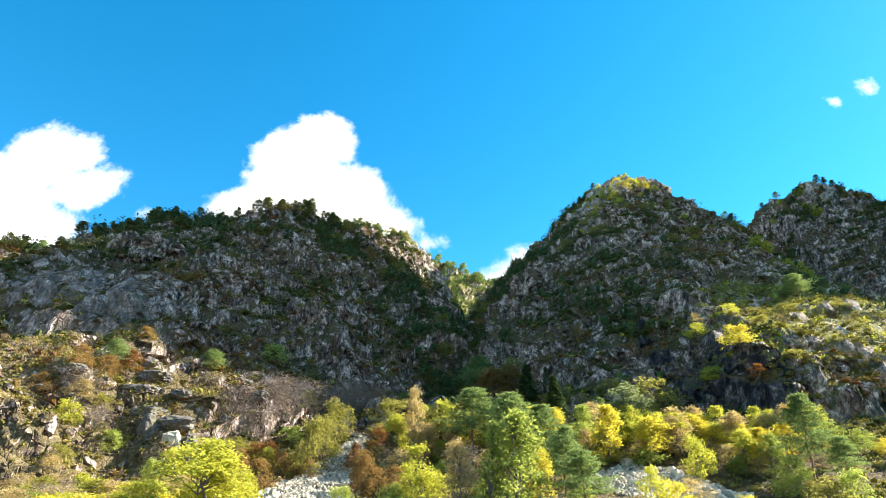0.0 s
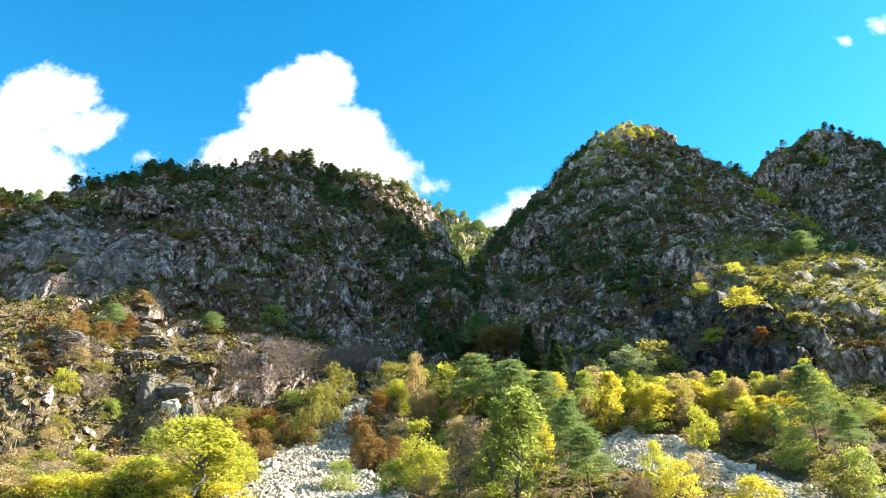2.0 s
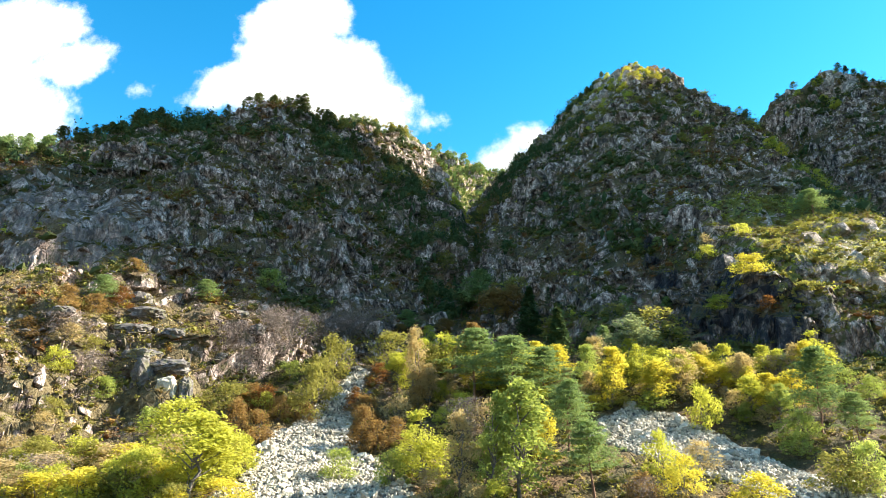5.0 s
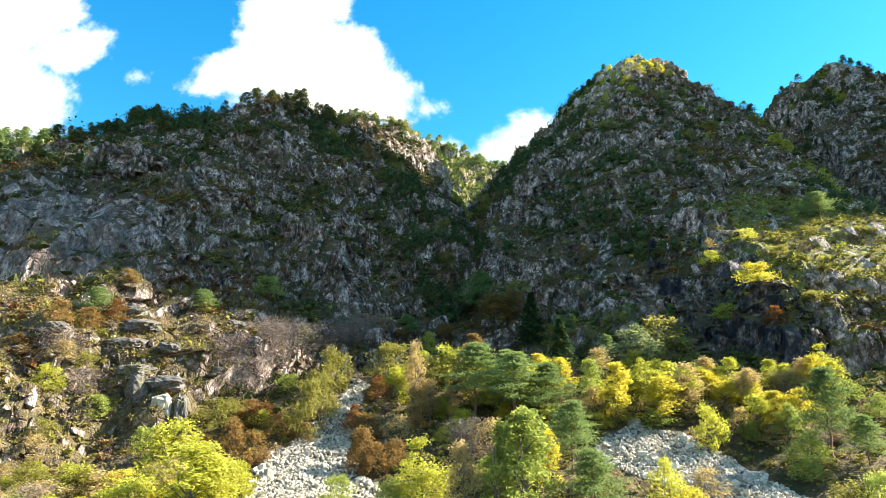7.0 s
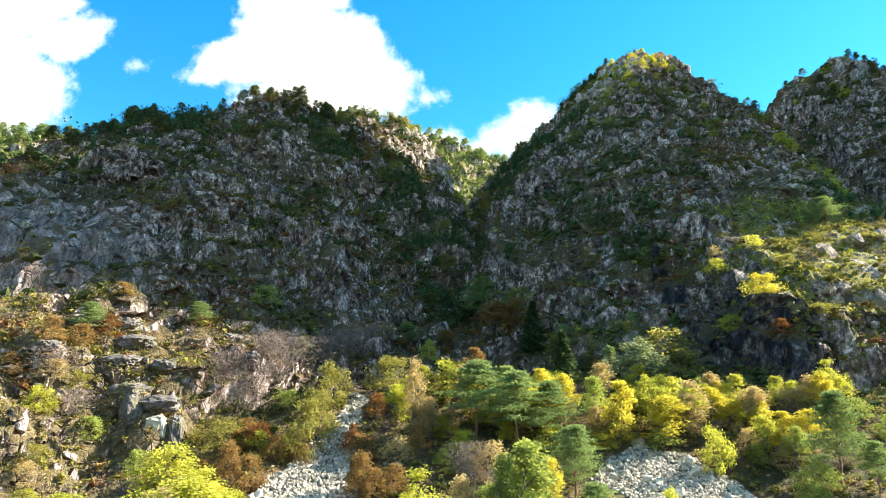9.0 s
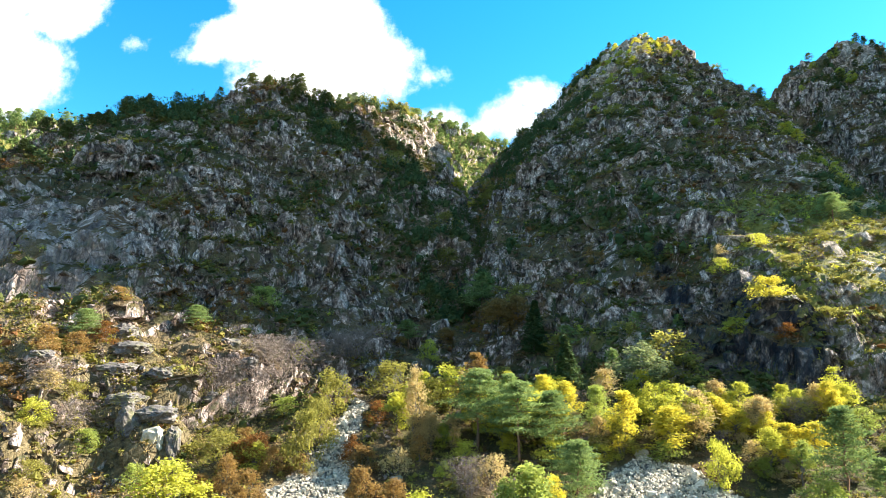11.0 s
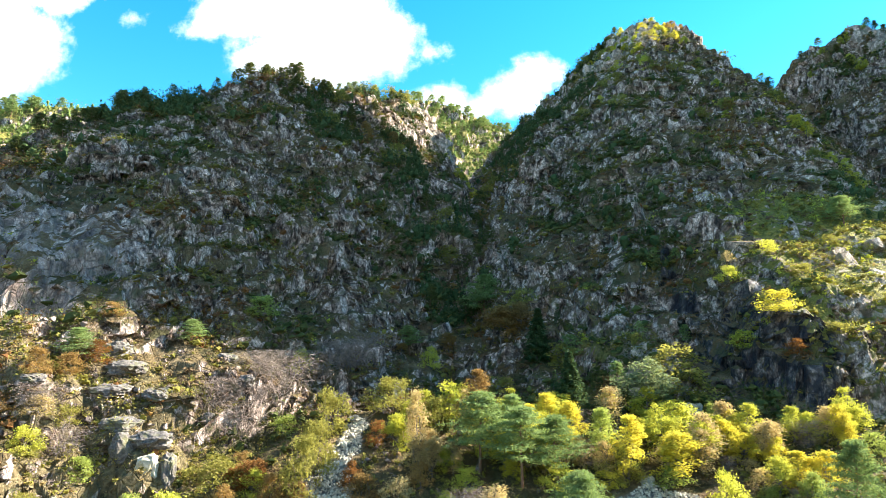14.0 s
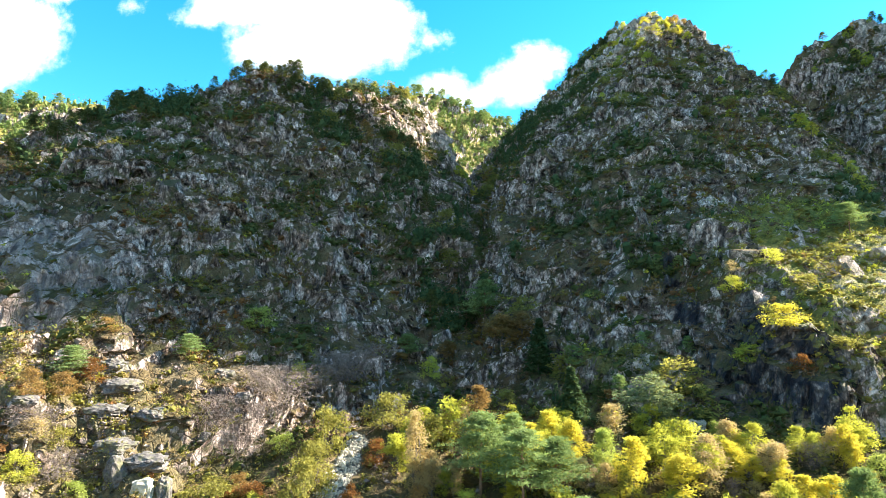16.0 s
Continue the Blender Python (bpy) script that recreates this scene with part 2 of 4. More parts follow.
def build_ground():
    side = np.concatenate([np.linspace(-180, -40, 42)[:-1], np.linspace(-40, 40, COLS), np.linspace(40, 56, 60)[1:], np.linspace(56, 180, 38)[1:]])
    reach = np.concatenate([np.linspace(1, 84, 30)[:-1], np.geomspace(84, 480, ROWS_NEAR), np.geomspace(480, 760, 80)[1:], np.geomspace(760, 3200, 30)[1:]])
    a, r = np.meshgrid(np.radians(side), reach)
    x, y = r * np.sin(a), r * np.cos(a)
    z, rock = lay(x, y)
    rock = np.clip(rock, 0, 1)
    zx, zy = lay(x + 3, y)[0] - z, lay(x, y + 3)[0] - z
    size = np.hypot(zx, zy) + 0.3
    ox, oy = -zx / size, -zy / size
    # ledges at two scales
    near = rise(1500, 700, r)
    warp = 9 * layers(x / 34, y / 34, 0, 3, 3)
    for step, share, seed in ((13.0, 0.56, 1), (4.6, 0.36, 2)):
        s = (z + 0.28 * np.sqrt(x * x + 400) + warp + 5 * grain(x / (step * 1.1), y / (step * 1.6), 0, seed)) / step
        f = s - np.floor(s)
        z = z + share * (1 - 0.8 * sunny_flank(x, y)) * rock * near * step * (rise(0.52, 0.98, f) - f)
    # ribs and clefts, steep and leaning
    lean = np.where(x < 5, 0.42, 0.12)
    p, q, h = (x - lean * z), y, z
    gentle = rise(-40, -50, x) * rise(158, 145, y)
    flank = sunny_flank(x, y)
    smooth = np.exp(-(((x + 100) / 24) ** 4)) * np.exp(-(((y - 164) / 17) ** 4))
    jag = 1.2 * grain(p / 5.0, q / 5.0, h / 5.0, 37)
    out = 5.0 * crease(p / 28, q / 28, h / 52, 2, 11) + 2.8 * facets((p + jag) / 10, (q + jag) / 10, h / 12, 23) * (1 - 0.75 * smooth)
    out = out + 1.25 * facets((p + jag) / 3.7, q / 3.7, (h + jag) / 5.5, 43) + 0.3 * layers(p / 3.2, q / 3.2, h / 4.5, 2, 41)
    out = out * (1 - 0.45 * smooth) * (1 - 0.3 * gentle) * (1 - 0.72 * flank)
    z = z + rock * (1.3 * layers(x / 11, y / 11, 0, 3, 51) + 0.22 * layers(x / 2.2, y / 2.2, 0, 2, 57))
    z = z + (1 - rock) * near * (0.8 * layers(x / 14, y / 14, 0, 3, 61) + 0.18 * layers(x / 1.6, y / 1.6, 0, 2, 67)) * rise(20, 70, r)
    x, y = x + ox * out * rock, y + oy * out * rock
    rows, cols = x.shape
    verts = np.stack([x, y, z], -1).reshape(-1, 3)
    idx = np.arange(rows * cols).reshape(rows, cols)
    quads = np.stack([idx[:-1, :-1], idx[:-1, 1:], idx[1:, 1:], idx[1:, :-1]], -1).reshape(-1, 4)
    return verts, quads, rock


def sheet(name, verts, quads, smooth=False):
    mesh = bpy.data.meshes.new(name)
    n, k = quads.shape
    mesh.vertices.add(len(verts))
    mesh.vertices.foreach_set("co", np.ascontiguousarray(verts, dtype=np.float32).ravel())
    mesh.loops.add(n * k)
    mesh.loops.foreach_set("vertex_index", np.ascontiguousarray(quads, dtype=np.int32).ravel())
    mesh.polygons.add(n)
    mesh.polygons.foreach_set("loop_start", np.arange(0, n * k, k, dtype=np.int32))
    mesh.polygons.foreach_set("loop_total", np.full(n, k, dtype=np.int32))
    mesh.polygons.foreach_set("use_smooth", np.full(n, smooth))
    mesh.update(calc_edges=True)
    return mesh


COLS, ROWS_NEAR = 580, 760


# ---- materials ----
class Mat:
    """A node material put together by short calls."""

    def __init__(self, name):
        self.m = bpy.data.materials.new(name)
        self.m.use_nodes = True
        self.nt = self.m.node_tree
        self.nt.nodes.clear()
        self.out = self.nt.nodes.new("ShaderNodeOutputMaterial")

    def node(self, kind, ins=None, **sets):
        n = self.nt.nodes.new(kind)
        if "op" in sets:
            n.operation = sets["op"]
        if "blend" in sets:
            n.data_type, n.blend_type = "RGBA", sets["blend"]
        for i, v in (ins or {}).items():
            if isinstance(v, bpy.types.NodeSocket):
                self.nt.links.new(v, n.inputs[i])
            else:
                n.inputs[i].default_value = v
        return n

    def where(self, scale=(1, 1, 1)):
        g = self.node("ShaderNodeNewGeometry")
        return self.node("ShaderNodeMapping", {0: g.outputs["Position"], 3: scale}).outputs[0]

    def noise(self, scale, detail=4, rough=0.55, at=None, distort=0.0):
        return self.node("ShaderNodeTexNoise", {"Vector": at or self.where(), "Scale": scale, "Detail": detail, "Roughness": rough, "Distortion": distort}).outputs[0]

    def ramp(self, fac, *stops):
        n = self.node("ShaderNodeValToRGB", {0: fac})
        e = n.color_ramp.elements
        while len(e) < len(stops):
            e.new(0.5)
        for k, (at, c) in enumerate(stops):
            e[k].position, e[k].color = at, (c, c, c, 1) if isinstance(c, (int, float)) else (*c, 1)
        return n.outputs[0]

    def mix(self, fac, a, b, blend="MIX"):
        n = self.node("ShaderNodeMix", blend=blend)
        for i, v in ((0, fac), (6, a), (7, b)):
            if isinstance(v, bpy.types.NodeSocket):
                self.nt.links.new(v, n.inputs[i])
            else:
                n.inputs[i].default_value = v if i == 0 else (*v, 1)
        return n.outputs[2]

    def trait(self, name):
        n = self.node("ShaderNodeAttribute")
        n.attribute_name = name
        return n.outputs["Fac"]

    def calc(self, op, a, b=0.0):
        return self.node("ShaderNodeMath", {0: a, 1: b}, op=op).outputs[0]

    def surface(self, colour, rough=0.9, height=None, far=0.3, strength=0.6, spec=0.2):
        b = self.node("ShaderNodeBsdfPrincipled", {"Base Color": colour if isinstance(colour, bpy.types.NodeSocket) else (*colour, 1), "Roughness": rough, "Specular IOR Level": spec})
        if height is not None:
            bump = self.node("ShaderNodeBump", {"Height": height, "Distance": far, "Strength": strength})
            self.nt.links.new(bump.outputs[0], b.inputs["Normal"])
        self.nt.links.new(b.outputs[0], self.out.inputs[0])
        return self.m


def land_material():
    m = Mat("mountain_rock_and_heath")
    leaning = m.node("ShaderNodeMapping", {0: m.where(), 2: (0, radians(-14), 0), 3: (1, 1, 0.6)}).outputs[0]
    broad = m.noise(0.028, 3, 0.5)
    patch = m.noise(0.11, 5, 0.58)
    streak = m.noise(0.34, 6, 0.68, leaning, 0.4)
    fine = m.noise(1.5, 6, 0.7, leaning)
    # cracks and joints: crevice shade put into the colour as dark lines
    crack = m.node("ShaderNodeTexVoronoi", {"Vector": leaning, "Scale": 0.42, "Randomness": 1.0})
    crack.feature = "DISTANCE_TO_EDGE"
    line = m.ramp(crack.outputs[0], (0.0, 0.08), (0.06, 1.0))
    joint = m.node("ShaderNodeTexVoronoi", {"Vector": m.node("ShaderNodeMapping", {0: leaning, 3: (1.6, 1.6, 0.9)}).outputs[0], "Scale": 0.8, "Randomness": 1.0})
    joint.feature = "DISTANCE_TO_EDGE"
    split = m.ramp(joint.outputs[0], (0.0, 0.12), (0.09, 1.0))
    rock = m.ramp(streak, (0.35, (0.022, 0.0155, 0.012)), (0.45, (0.135, 0.10, 0.08)), (0.53, (0.43, 0.335, 0.28)), (0.65, (0.82, 0.68, 0.585)))
    warm = m.ramp(m.noise(0.075, 4, 0.55), (0.52, 0.0), (0.68, 0.7))
    rock = m.mix(warm, rock, m.mix(0.75, rock, (0.42, 0.27, 0.19)))
    rock = m.mix(0.6, rock, m.ramp(fine, (0.34, 0.16), (0.5, 1.0), (0.68, 1.6)), "MULTIPLY")
    rock = m.mix(0.5, rock, line, "MULTIPLY")
    rock = m.mix(0.55, rock, split, "MULTIPLY")
    chip = m.noise(0.9, 7, 0.75)
    rock = m.mix(0.65, rock, m.ramp(chip, (0.36, 0.2), (0.5, 1.05), (0.66, 1.7)), "MULTIPLY")
    moss = m.ramp(m.noise(0.3, 5, 0.6), (0.53, 0.0), (0.63, 0.85))
    rock = m.mix(moss, rock, (0.075, 0.08, 0.03))
    heath = m.ramp(patch, (0.3, (0.038, 0.038, 0.013)), (0.46, (0.075, 0.064, 0.023)), (0.56, (0.12, 0.085, 0.038)), (0.68, (0.19, 0.14, 0.072)))
    heath = m.mix(0.8, heath, m.ramp(m.noise(2.2, 5, 0.7), (0.3, 0.4), (0.7, 1.5)), "MULTIPLY")
    g = m.node("ShaderNodeNewGeometry")
    up = m.node("ShaderNodeSeparateXYZ", {0: g.outputs["Normal"]}).outputs[2]
    green = m.calc("ADD", up, m.calc("MULTIPLY", m.calc("SUBTRACT", patch, 0.5), 0.9))
    green = m.calc("ADD", green, m.calc("MULTIPLY", m.calc("SUBTRACT", broad, 0.5), 1.5))
    green = m.calc("ADD", green, m.calc("ADD", m.calc("MULTIPLY", m.trait("straw"), 0.6), m.calc("MULTIPLY", m.trait("sward"), 0.12)))
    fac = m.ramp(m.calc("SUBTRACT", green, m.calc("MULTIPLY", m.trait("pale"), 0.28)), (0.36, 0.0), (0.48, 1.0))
    straw = m.ramp(m.noise(1.1, 6, 0.7), (0.3, (0.06, 0.048, 0.024)), (0.5, (0.145, 0.112, 0.056)), (0.7, (0.25, 0.20, 0.11)))
    sward = m.ramp(m.noise(0.8, 6, 0.7), (0.3, (0.06, 0.065, 0.015)), (0.5, (0.17, 0.16, 0.03)), (0.7, (0.30, 0.26, 0.06)))
    heath = m.mix(m.ramp(m.noise(0.05, 5, 0.65), (0.52, 0.0), (0.64, 0.7)), heath, (0.12, 0.062, 0.028))
    heath = m.mix(m.trait("straw"), heath, straw)
    heath = m.mix(m.trait("sward"), heath, sward)
    # sunlit walls: the rock is lightened and warmed in its own colour
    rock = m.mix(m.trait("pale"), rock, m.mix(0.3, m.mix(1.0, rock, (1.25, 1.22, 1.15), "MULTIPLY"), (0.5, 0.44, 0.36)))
    stripe = m.node("ShaderNodeMapping", {0: m.where(), 2: (0, radians(-32), 0), 3: (0.42, 0.42, 0.06)}).outputs[0]
    drip = m.ramp(m.noise(1.0, 5, 0.6, stripe), (0.34, (0.14, 0.12, 0.115)), (0.48, (0.29, 0.25, 0.24)), (0.56, (0.40, 0.31, 0.25)), (0.7, (0.46, 0.43, 0.42)))
    rock = m.mix(m.calc("MULTIPLY", m.trait("slab"), 0.6), rock, m.mix(0.7, drip, m.ramp(fine, (0.3, 0.45), (0.6, 1.15)), "MULTIPLY"))
    dark_wet = m.calc("MULTIPLY", m.trait("dark_wet"), m.ramp(m.noise(0.5, 4, 0.6, leaning), (0.38, 0.55), (0.55, 1.0)))
    rock = m.mix(dark_wet, rock, m.mix(m.ramp(streak, (0.45, 0.0), (0.62, 0.5)), (0.012, 0.012, 0.017), (0.10, 0.095, 0.10)))
    colour = m.mix(fac, rock, heath)
    # rubble under the scree, darkened to carry the shade of gaps between stones
    rubble = m.ramp(m.noise(1.6, 5, 0.6), (0.3, (0.05, 0.047, 0.042)), (0.6, (0.19, 0.18, 0.16)))
    colour = m.mix(m.trait("rubble"), colour, rubble)
    tall = m.calc("ADD", m.calc("MULTIPLY", streak, 0.7), m.calc("ADD", m.calc("MULTIPLY", fine, 0.35), m.calc("MULTIPLY", line, 0.25)))
    tall = m.calc("ADD", tall, m.calc("MULTIPLY", chip, 0.5))
    return m.surface(colour, m.ramp(dark_wet, (0.0, 0.92), (1.0, 0.55)), tall, 1.4, 0.95)


LAND = land_material()
verts, quads, rock = build_ground()
ground = tagged(new("ground", sheet("ground", verts, quads)), "steep rocky mountainsides of grey crags, heath and grass", "mountain", kind="structure")
ground.data.materials.append(LAND)


def blot(x, y, spots):
    total = 0 * x
    for cx, cy, rx, ry in spots:
        total = np.maximum(total, rise(1.25, 0.75, np.hypot((x - cx) / rx, (y - cy) / ry)))
    return total


def give(name, values):
    ground.data.attributes.new(name, "FLOAT", "POINT").data.foreach_set("value", np.ascontiguousarray(values, dtype=np.float32))


gx, gy, gz = verts.T
give("rubble", rise(0.6, -0.6, edge_of_scree(gx, gy)))
give("straw", blot(gx, gy, [(-78, 112, 28, 12), (-85, 134, 30, 8), (-60, 132, 14, 5), (-75, 100, 30, 12), (-64, 118, 26, 24)]))
give("sward", blot(gx, gy, [(124, 190, 44, 42), (98, 164, 22, 10), (130, 150, 40, 30)]) * 0.9 + 0.5 * blot(gx, gy, [(46, 180, 16, 14)]) + 0.7 * blot(gx, gy, [(20, 600, 220, 110), (-320, 430, 100, 70)]))
# pale rock, with sunlight put into its colour on the lit walls
SUNLIT_PALE = [(-10, 396, 20, 18), (-32, 384, 14, 14), (125, 425, 34, 30), (50, 173, 9, 12), (138, 222, 16, 34), (118, 180, 26, 26), (312, 446, 30, 20)]
give("pale", blot(gx, gy, SUNLIT_PALE))
give("slab", np.exp(-(((gx + 100) / 24) ** 4)) * np.exp(-(((gy - 164) / 17) ** 4)) * (0.8 + 0.5 * layers(gx / 6, gy / 6, gz / 9, 2, 93)))
# near-black cove wall and foot, with a narrow wet streak above
DARK_WET = [(72, 166, 11, 14), (66, 188, 3, 22), (80, 155, 8, 6)]
give("dark_wet", blot(gx, gy, DARK_WET))

# ---- growing things ----
from mathutils.bvhtree import BVHTree

LAND_TREE = BVHTree.FromPolygons([tuple(v) for v in verts.tolist()], quads.tolist())


def foot(x, y):
    """The ground under a place."""
    hit = LAND_TREE.ray_cast(Vector((x, y, 900)), Vector((0, 0, -1)))[0]
    return hit.z if hit else 0.0


def leaf_material(name, dark, light, through_share=0.54):
    m = Mat(name)
    g = m.node("ShaderNodeNewGeometry")
    one = m.node("ShaderNodeObjectInfo").outputs["Random"]
    pick = m.calc("ADD", m.calc("ADD", m.calc("MULTIPLY", g.outputs["Random Per Island"], 0.38), m.calc("MULTIPLY", m.noise(0.22, 3, 0.6), 0.44)), m.calc("MULTIPLY", one, 0.28))
    c = m.ramp(pick, (0.05, dark), (0.5, [(a + b) / 2 for a, b in zip(dark, light)]), (0.95, light))
    c = m.mix(0.7, c, m.ramp(m.noise(0.55, 3, 0.6), (0.3, 0.6), (0.7, 1.25)), "MULTIPLY")
    b = m.node("ShaderNodeBsdfPrincipled", {"Base Color": c, "Roughness": 0.8, "Specular IOR Level": 0.05})
    t = m.node("ShaderNodeBsdfTranslucent", {0: m.mix(1.0, c, (1.0, 1.0, 0.75), "MULTIPLY")})
    mix = m.node("ShaderNodeMixShader", {0: through_share, 1: b.outputs[0], 2: t.outputs[0]})
    m.nt.links.new(mix.outputs[0], m.out.inputs[0])
    return m.m


def bark_material(name, dark, light):
    m = Mat(name)
    tall = m.where((1, 1, 0.2))
    n = m.noise(6.0, 5, 0.65, tall)
    return m.surface(m.ramp(n, (0.3, dark), (0.7, light)), 0.9, n, 0.05, 0.7)


LEAF = {
    "yellow": leaf_material("yellow_leaves", (0.44, 0.38, 0.045), (0.75, 0.65, 0.10)),
    "lime": leaf_material("yellow_green_leaves", (0.32, 0.33, 0.045), (0.63, 0.61, 0.11)),
    "green": leaf_material("green_leaves", (0.17, 0.23, 0.05), (0.46, 0.50, 0.135)),
    "olive": leaf_material("olive_leaves", (0.14, 0.135, 0.033), (0.38, 0.345, 0.09)),
    "heath": leaf_material("heath_green_leaves", (0.10, 0.088, 0.022), (0.30, 0.245, 0.06), 0.3),
    "russet": leaf_material("russet_heath_leaves", (0.11, 0.052, 0.022), (0.30, 0.145, 0.05), 0.25),
    "tan": leaf_material("fading_tan_leaves", (0.36, 0.26, 0.12), (0.62, 0.49, 0.25)),
    "orange": leaf_material("orange_leaves", (0.17, 0.10, 0.04), (0.42, 0.27, 0.10)),
    "rust": leaf_material("rust_brown_leaves", (0.12, 0.055, 0.022), (0.34, 0.16, 0.05)),
    "grey": leaf_material("grey_green_leaves", (0.09, 0.12, 0.05), (0.27, 0.31, 0.17)),
    "bare": leaf_material("bare_twigs", (0.13, 0.10, 0.085), (0.34, 0.27, 0.23), 0.15),
    "dark": leaf_material("dark_evergreen_leaves", (0.042, 0.055, 0.018), (0.14, 0.155, 0.046), 0.25),
    "needle": leaf_material("pine_needles", (0.10, 0.155, 0.055), (0.31, 0.39, 0.145), 0.45),
    "far": leaf_material("sunlit_pine_woods", (0.10, 0.15, 0.045), (0.30, 0.37, 0.12), 0.5),
    "fir": leaf_material("fir_needles", (0.025, 0.048, 0.02), (0.08, 0.12, 0.045), 0.25),
    "bracken": leaf_material("brown_heather", (0.11, 0.075, 0.042), (0.25, 0.17, 0.095), 0.2),
}
BARK = bark_material("grey_bark", (0.05, 0.042, 0.035), (0.24, 0.21, 0.18))
PINE_BARK = bark_material("reddish_pine_bark", (0.10, 0.05, 0.03), (0.32, 0.19, 0.12))


def leaves(rng, at, size, flat=0.0, long=1.0, thin=0.8):
    """Small leaf-shaped faces at the places given, turned at random; flat: how far they lie level; long: length to breadth."""
    n = len(at)
    a = rng.normal(size=(n, 3))
    a[:, 2] *= 1 - flat
    a /= np.linalg.norm(a, axis=1)[:, None]
    b = np.cross(a, rng.normal(size=(n, 3)) * (1 - flat) + np.array([0, 0, flat * 3]))
    b /= np.linalg.norm(b, axis=1)[:, None] + 1e-6
    s = np.broadcast_to(size, (n,))[:, None] * rng.uniform(0.6, 1.3, (n, 1)) * 0.5
    a, b = a * s * long, b * s
    v = np.stack([at - a, at + b * thin * 1.3, at + a], 1).reshape(-1, 3)
    return v, np.arange(3 * n).reshape(n, 3)


def tubes(paths):
    """Tapered five-sided limbs; each path is a list of (point, radius)."""
    vs, fs = [], []
    for path in paths:
        first = len(vs)
        for k, (p, r) in enumerate(path):
            q = path[min(k + 1, len(path) - 1)][0] - path[max(k - 1, 0)][0]
            q = q / (np.linalg.norm(q) + 1e-9)
            s = np.cross(q, (0.31, 0.9, 0.2))
            s /= np.linalg.norm(s) + 1e-9
            t = np.cross(q, s)
            vs += [p + r * (math.cos(c) * s + math.sin(c) * t) for c in np.arange(5) * math.tau / 5]
        for k in range(len(path) - 1):
            for c in range(5):
                fs.append((first + 5 * k + c, first + 5 * k + (c + 1) % 5, first + 5 * k + 5 + (c + 1) % 5, first + 5 * k + 5 + c))
    return np.array(vs), np.array(fs)


def limb(rng, start, end, r0, r1, steps=4, wander=0.12):
    start, end = np.array(start, float), np.array(end, float)
    path = []
    for k in range(steps + 1):
        f = k / steps
        p = start + (end - start) * f + rng.normal(size=3) * wander * math.sin(math.pi * f)
        path.append((p, r0 + (r1 - r0) * f))
    return path


def part(name, mesh, material, parent, label=""):
    ob = new(name, mesh)
    mesh.materials.append(material)
    ob.parent = parent
    return tagged(ob, label)


def broadleaf(seed, tall=10.0, wide=3.5, bare_to=0.12, clumps=74, per=60, leaf=0.35):
    """Trunk, limbs and clumped crown of a deciduous tree, ten metres tall."""
    rng = np.random.default_rng(seed)
    paths = [limb(rng, (0, 0, -0.4), (rng.normal() * 0.4, rng.normal() * 0.4, tall * 0.8), 0.17, 0.03, 6, 0.2)]
    at, mid = [], tall * (1 + bare_to) / 2
    lobes = [(rng.uniform(0, math.tau), rng.uniform(0.25, 0.95), rng.uniform(0.55, 1.0)) for _ in range(7)]
    for k in range(clumps):
        ang, lift, push = lobes[k % 7]
        ang, h = ang + rng.normal() * 0.65, np.clip(lift + rng.normal() * 0.17, 0, 1)
        girth = wide * math.sin(math.pi * (0.12 + 0.83 * h) ** 0.85) ** 0.75
        d = girth * push * rng.uniform(0.45, 1.0)
        c = np.array([d * math.cos(ang), d * math.sin(ang), tall * (bare_to + (0.97 - bare_to) * h)])
        if k % 4 == 0:
            z0 = max(0.15 * tall, c[2] - d * 0.9 - 0.8)
            paths.append(limb(rng, (0, 0, z0), c, 0.07, 0.012, 4, 0.15))
        g = rng.normal(size=(per, 3))
        g /= np.linalg.norm(g, axis=1)[:, None]
        at.append(c + g * rng.uniform(0.35, 1.0, (per, 1)) * np.array([1.2, 1.2, 0.95]) * rng.uniform(0.55, 1.25))
    return paths, leaves(rng, np.concatenate(at), leaf, 0.25)


def bush(seed, tall=5.0, wide=3.0, clumps=48, per=50, leaf=0.31, twigs=10):
    """Many stems from one root, with leaves to the ground."""
    rng = np.random.default_rng(seed)
    paths, at = [], []
    for k in range(clumps):
        ang, h = rng.uniform(0, math.tau), rng.uniform(0.08, 0.95)
        d = wide * math.sqrt(max(0.05, 1 - (h - 0.25) ** 2 * 1.5)) * rng.uniform(0.35, 0.95) * (1 if h < 0.6 else 0.75)
        c = np.array([d * math.cos(ang), d * math.sin(ang), tall * h])
        if k < twigs:
            paths.append(limb(rng, (rng.normal() * 0.2, rng.normal() * 0.2, -0.3), c * (0.9, 0.9, 1.0) + (0, 0, 0.4), 0.05, 0.01, 4, 0.15))
        g = rng.normal(size=(per, 3))
        g /= np.linalg.norm(g, axis=1)[:, None]
        at.append(c + g * rng.uniform(0.3, 1.0, (per, 1)) * np.array([1.0, 1.0, 0.8]) * rng.uniform(0.7, 1.2))
    return paths, leaves(rng, np.concatenate(at), leaf, 0.2)


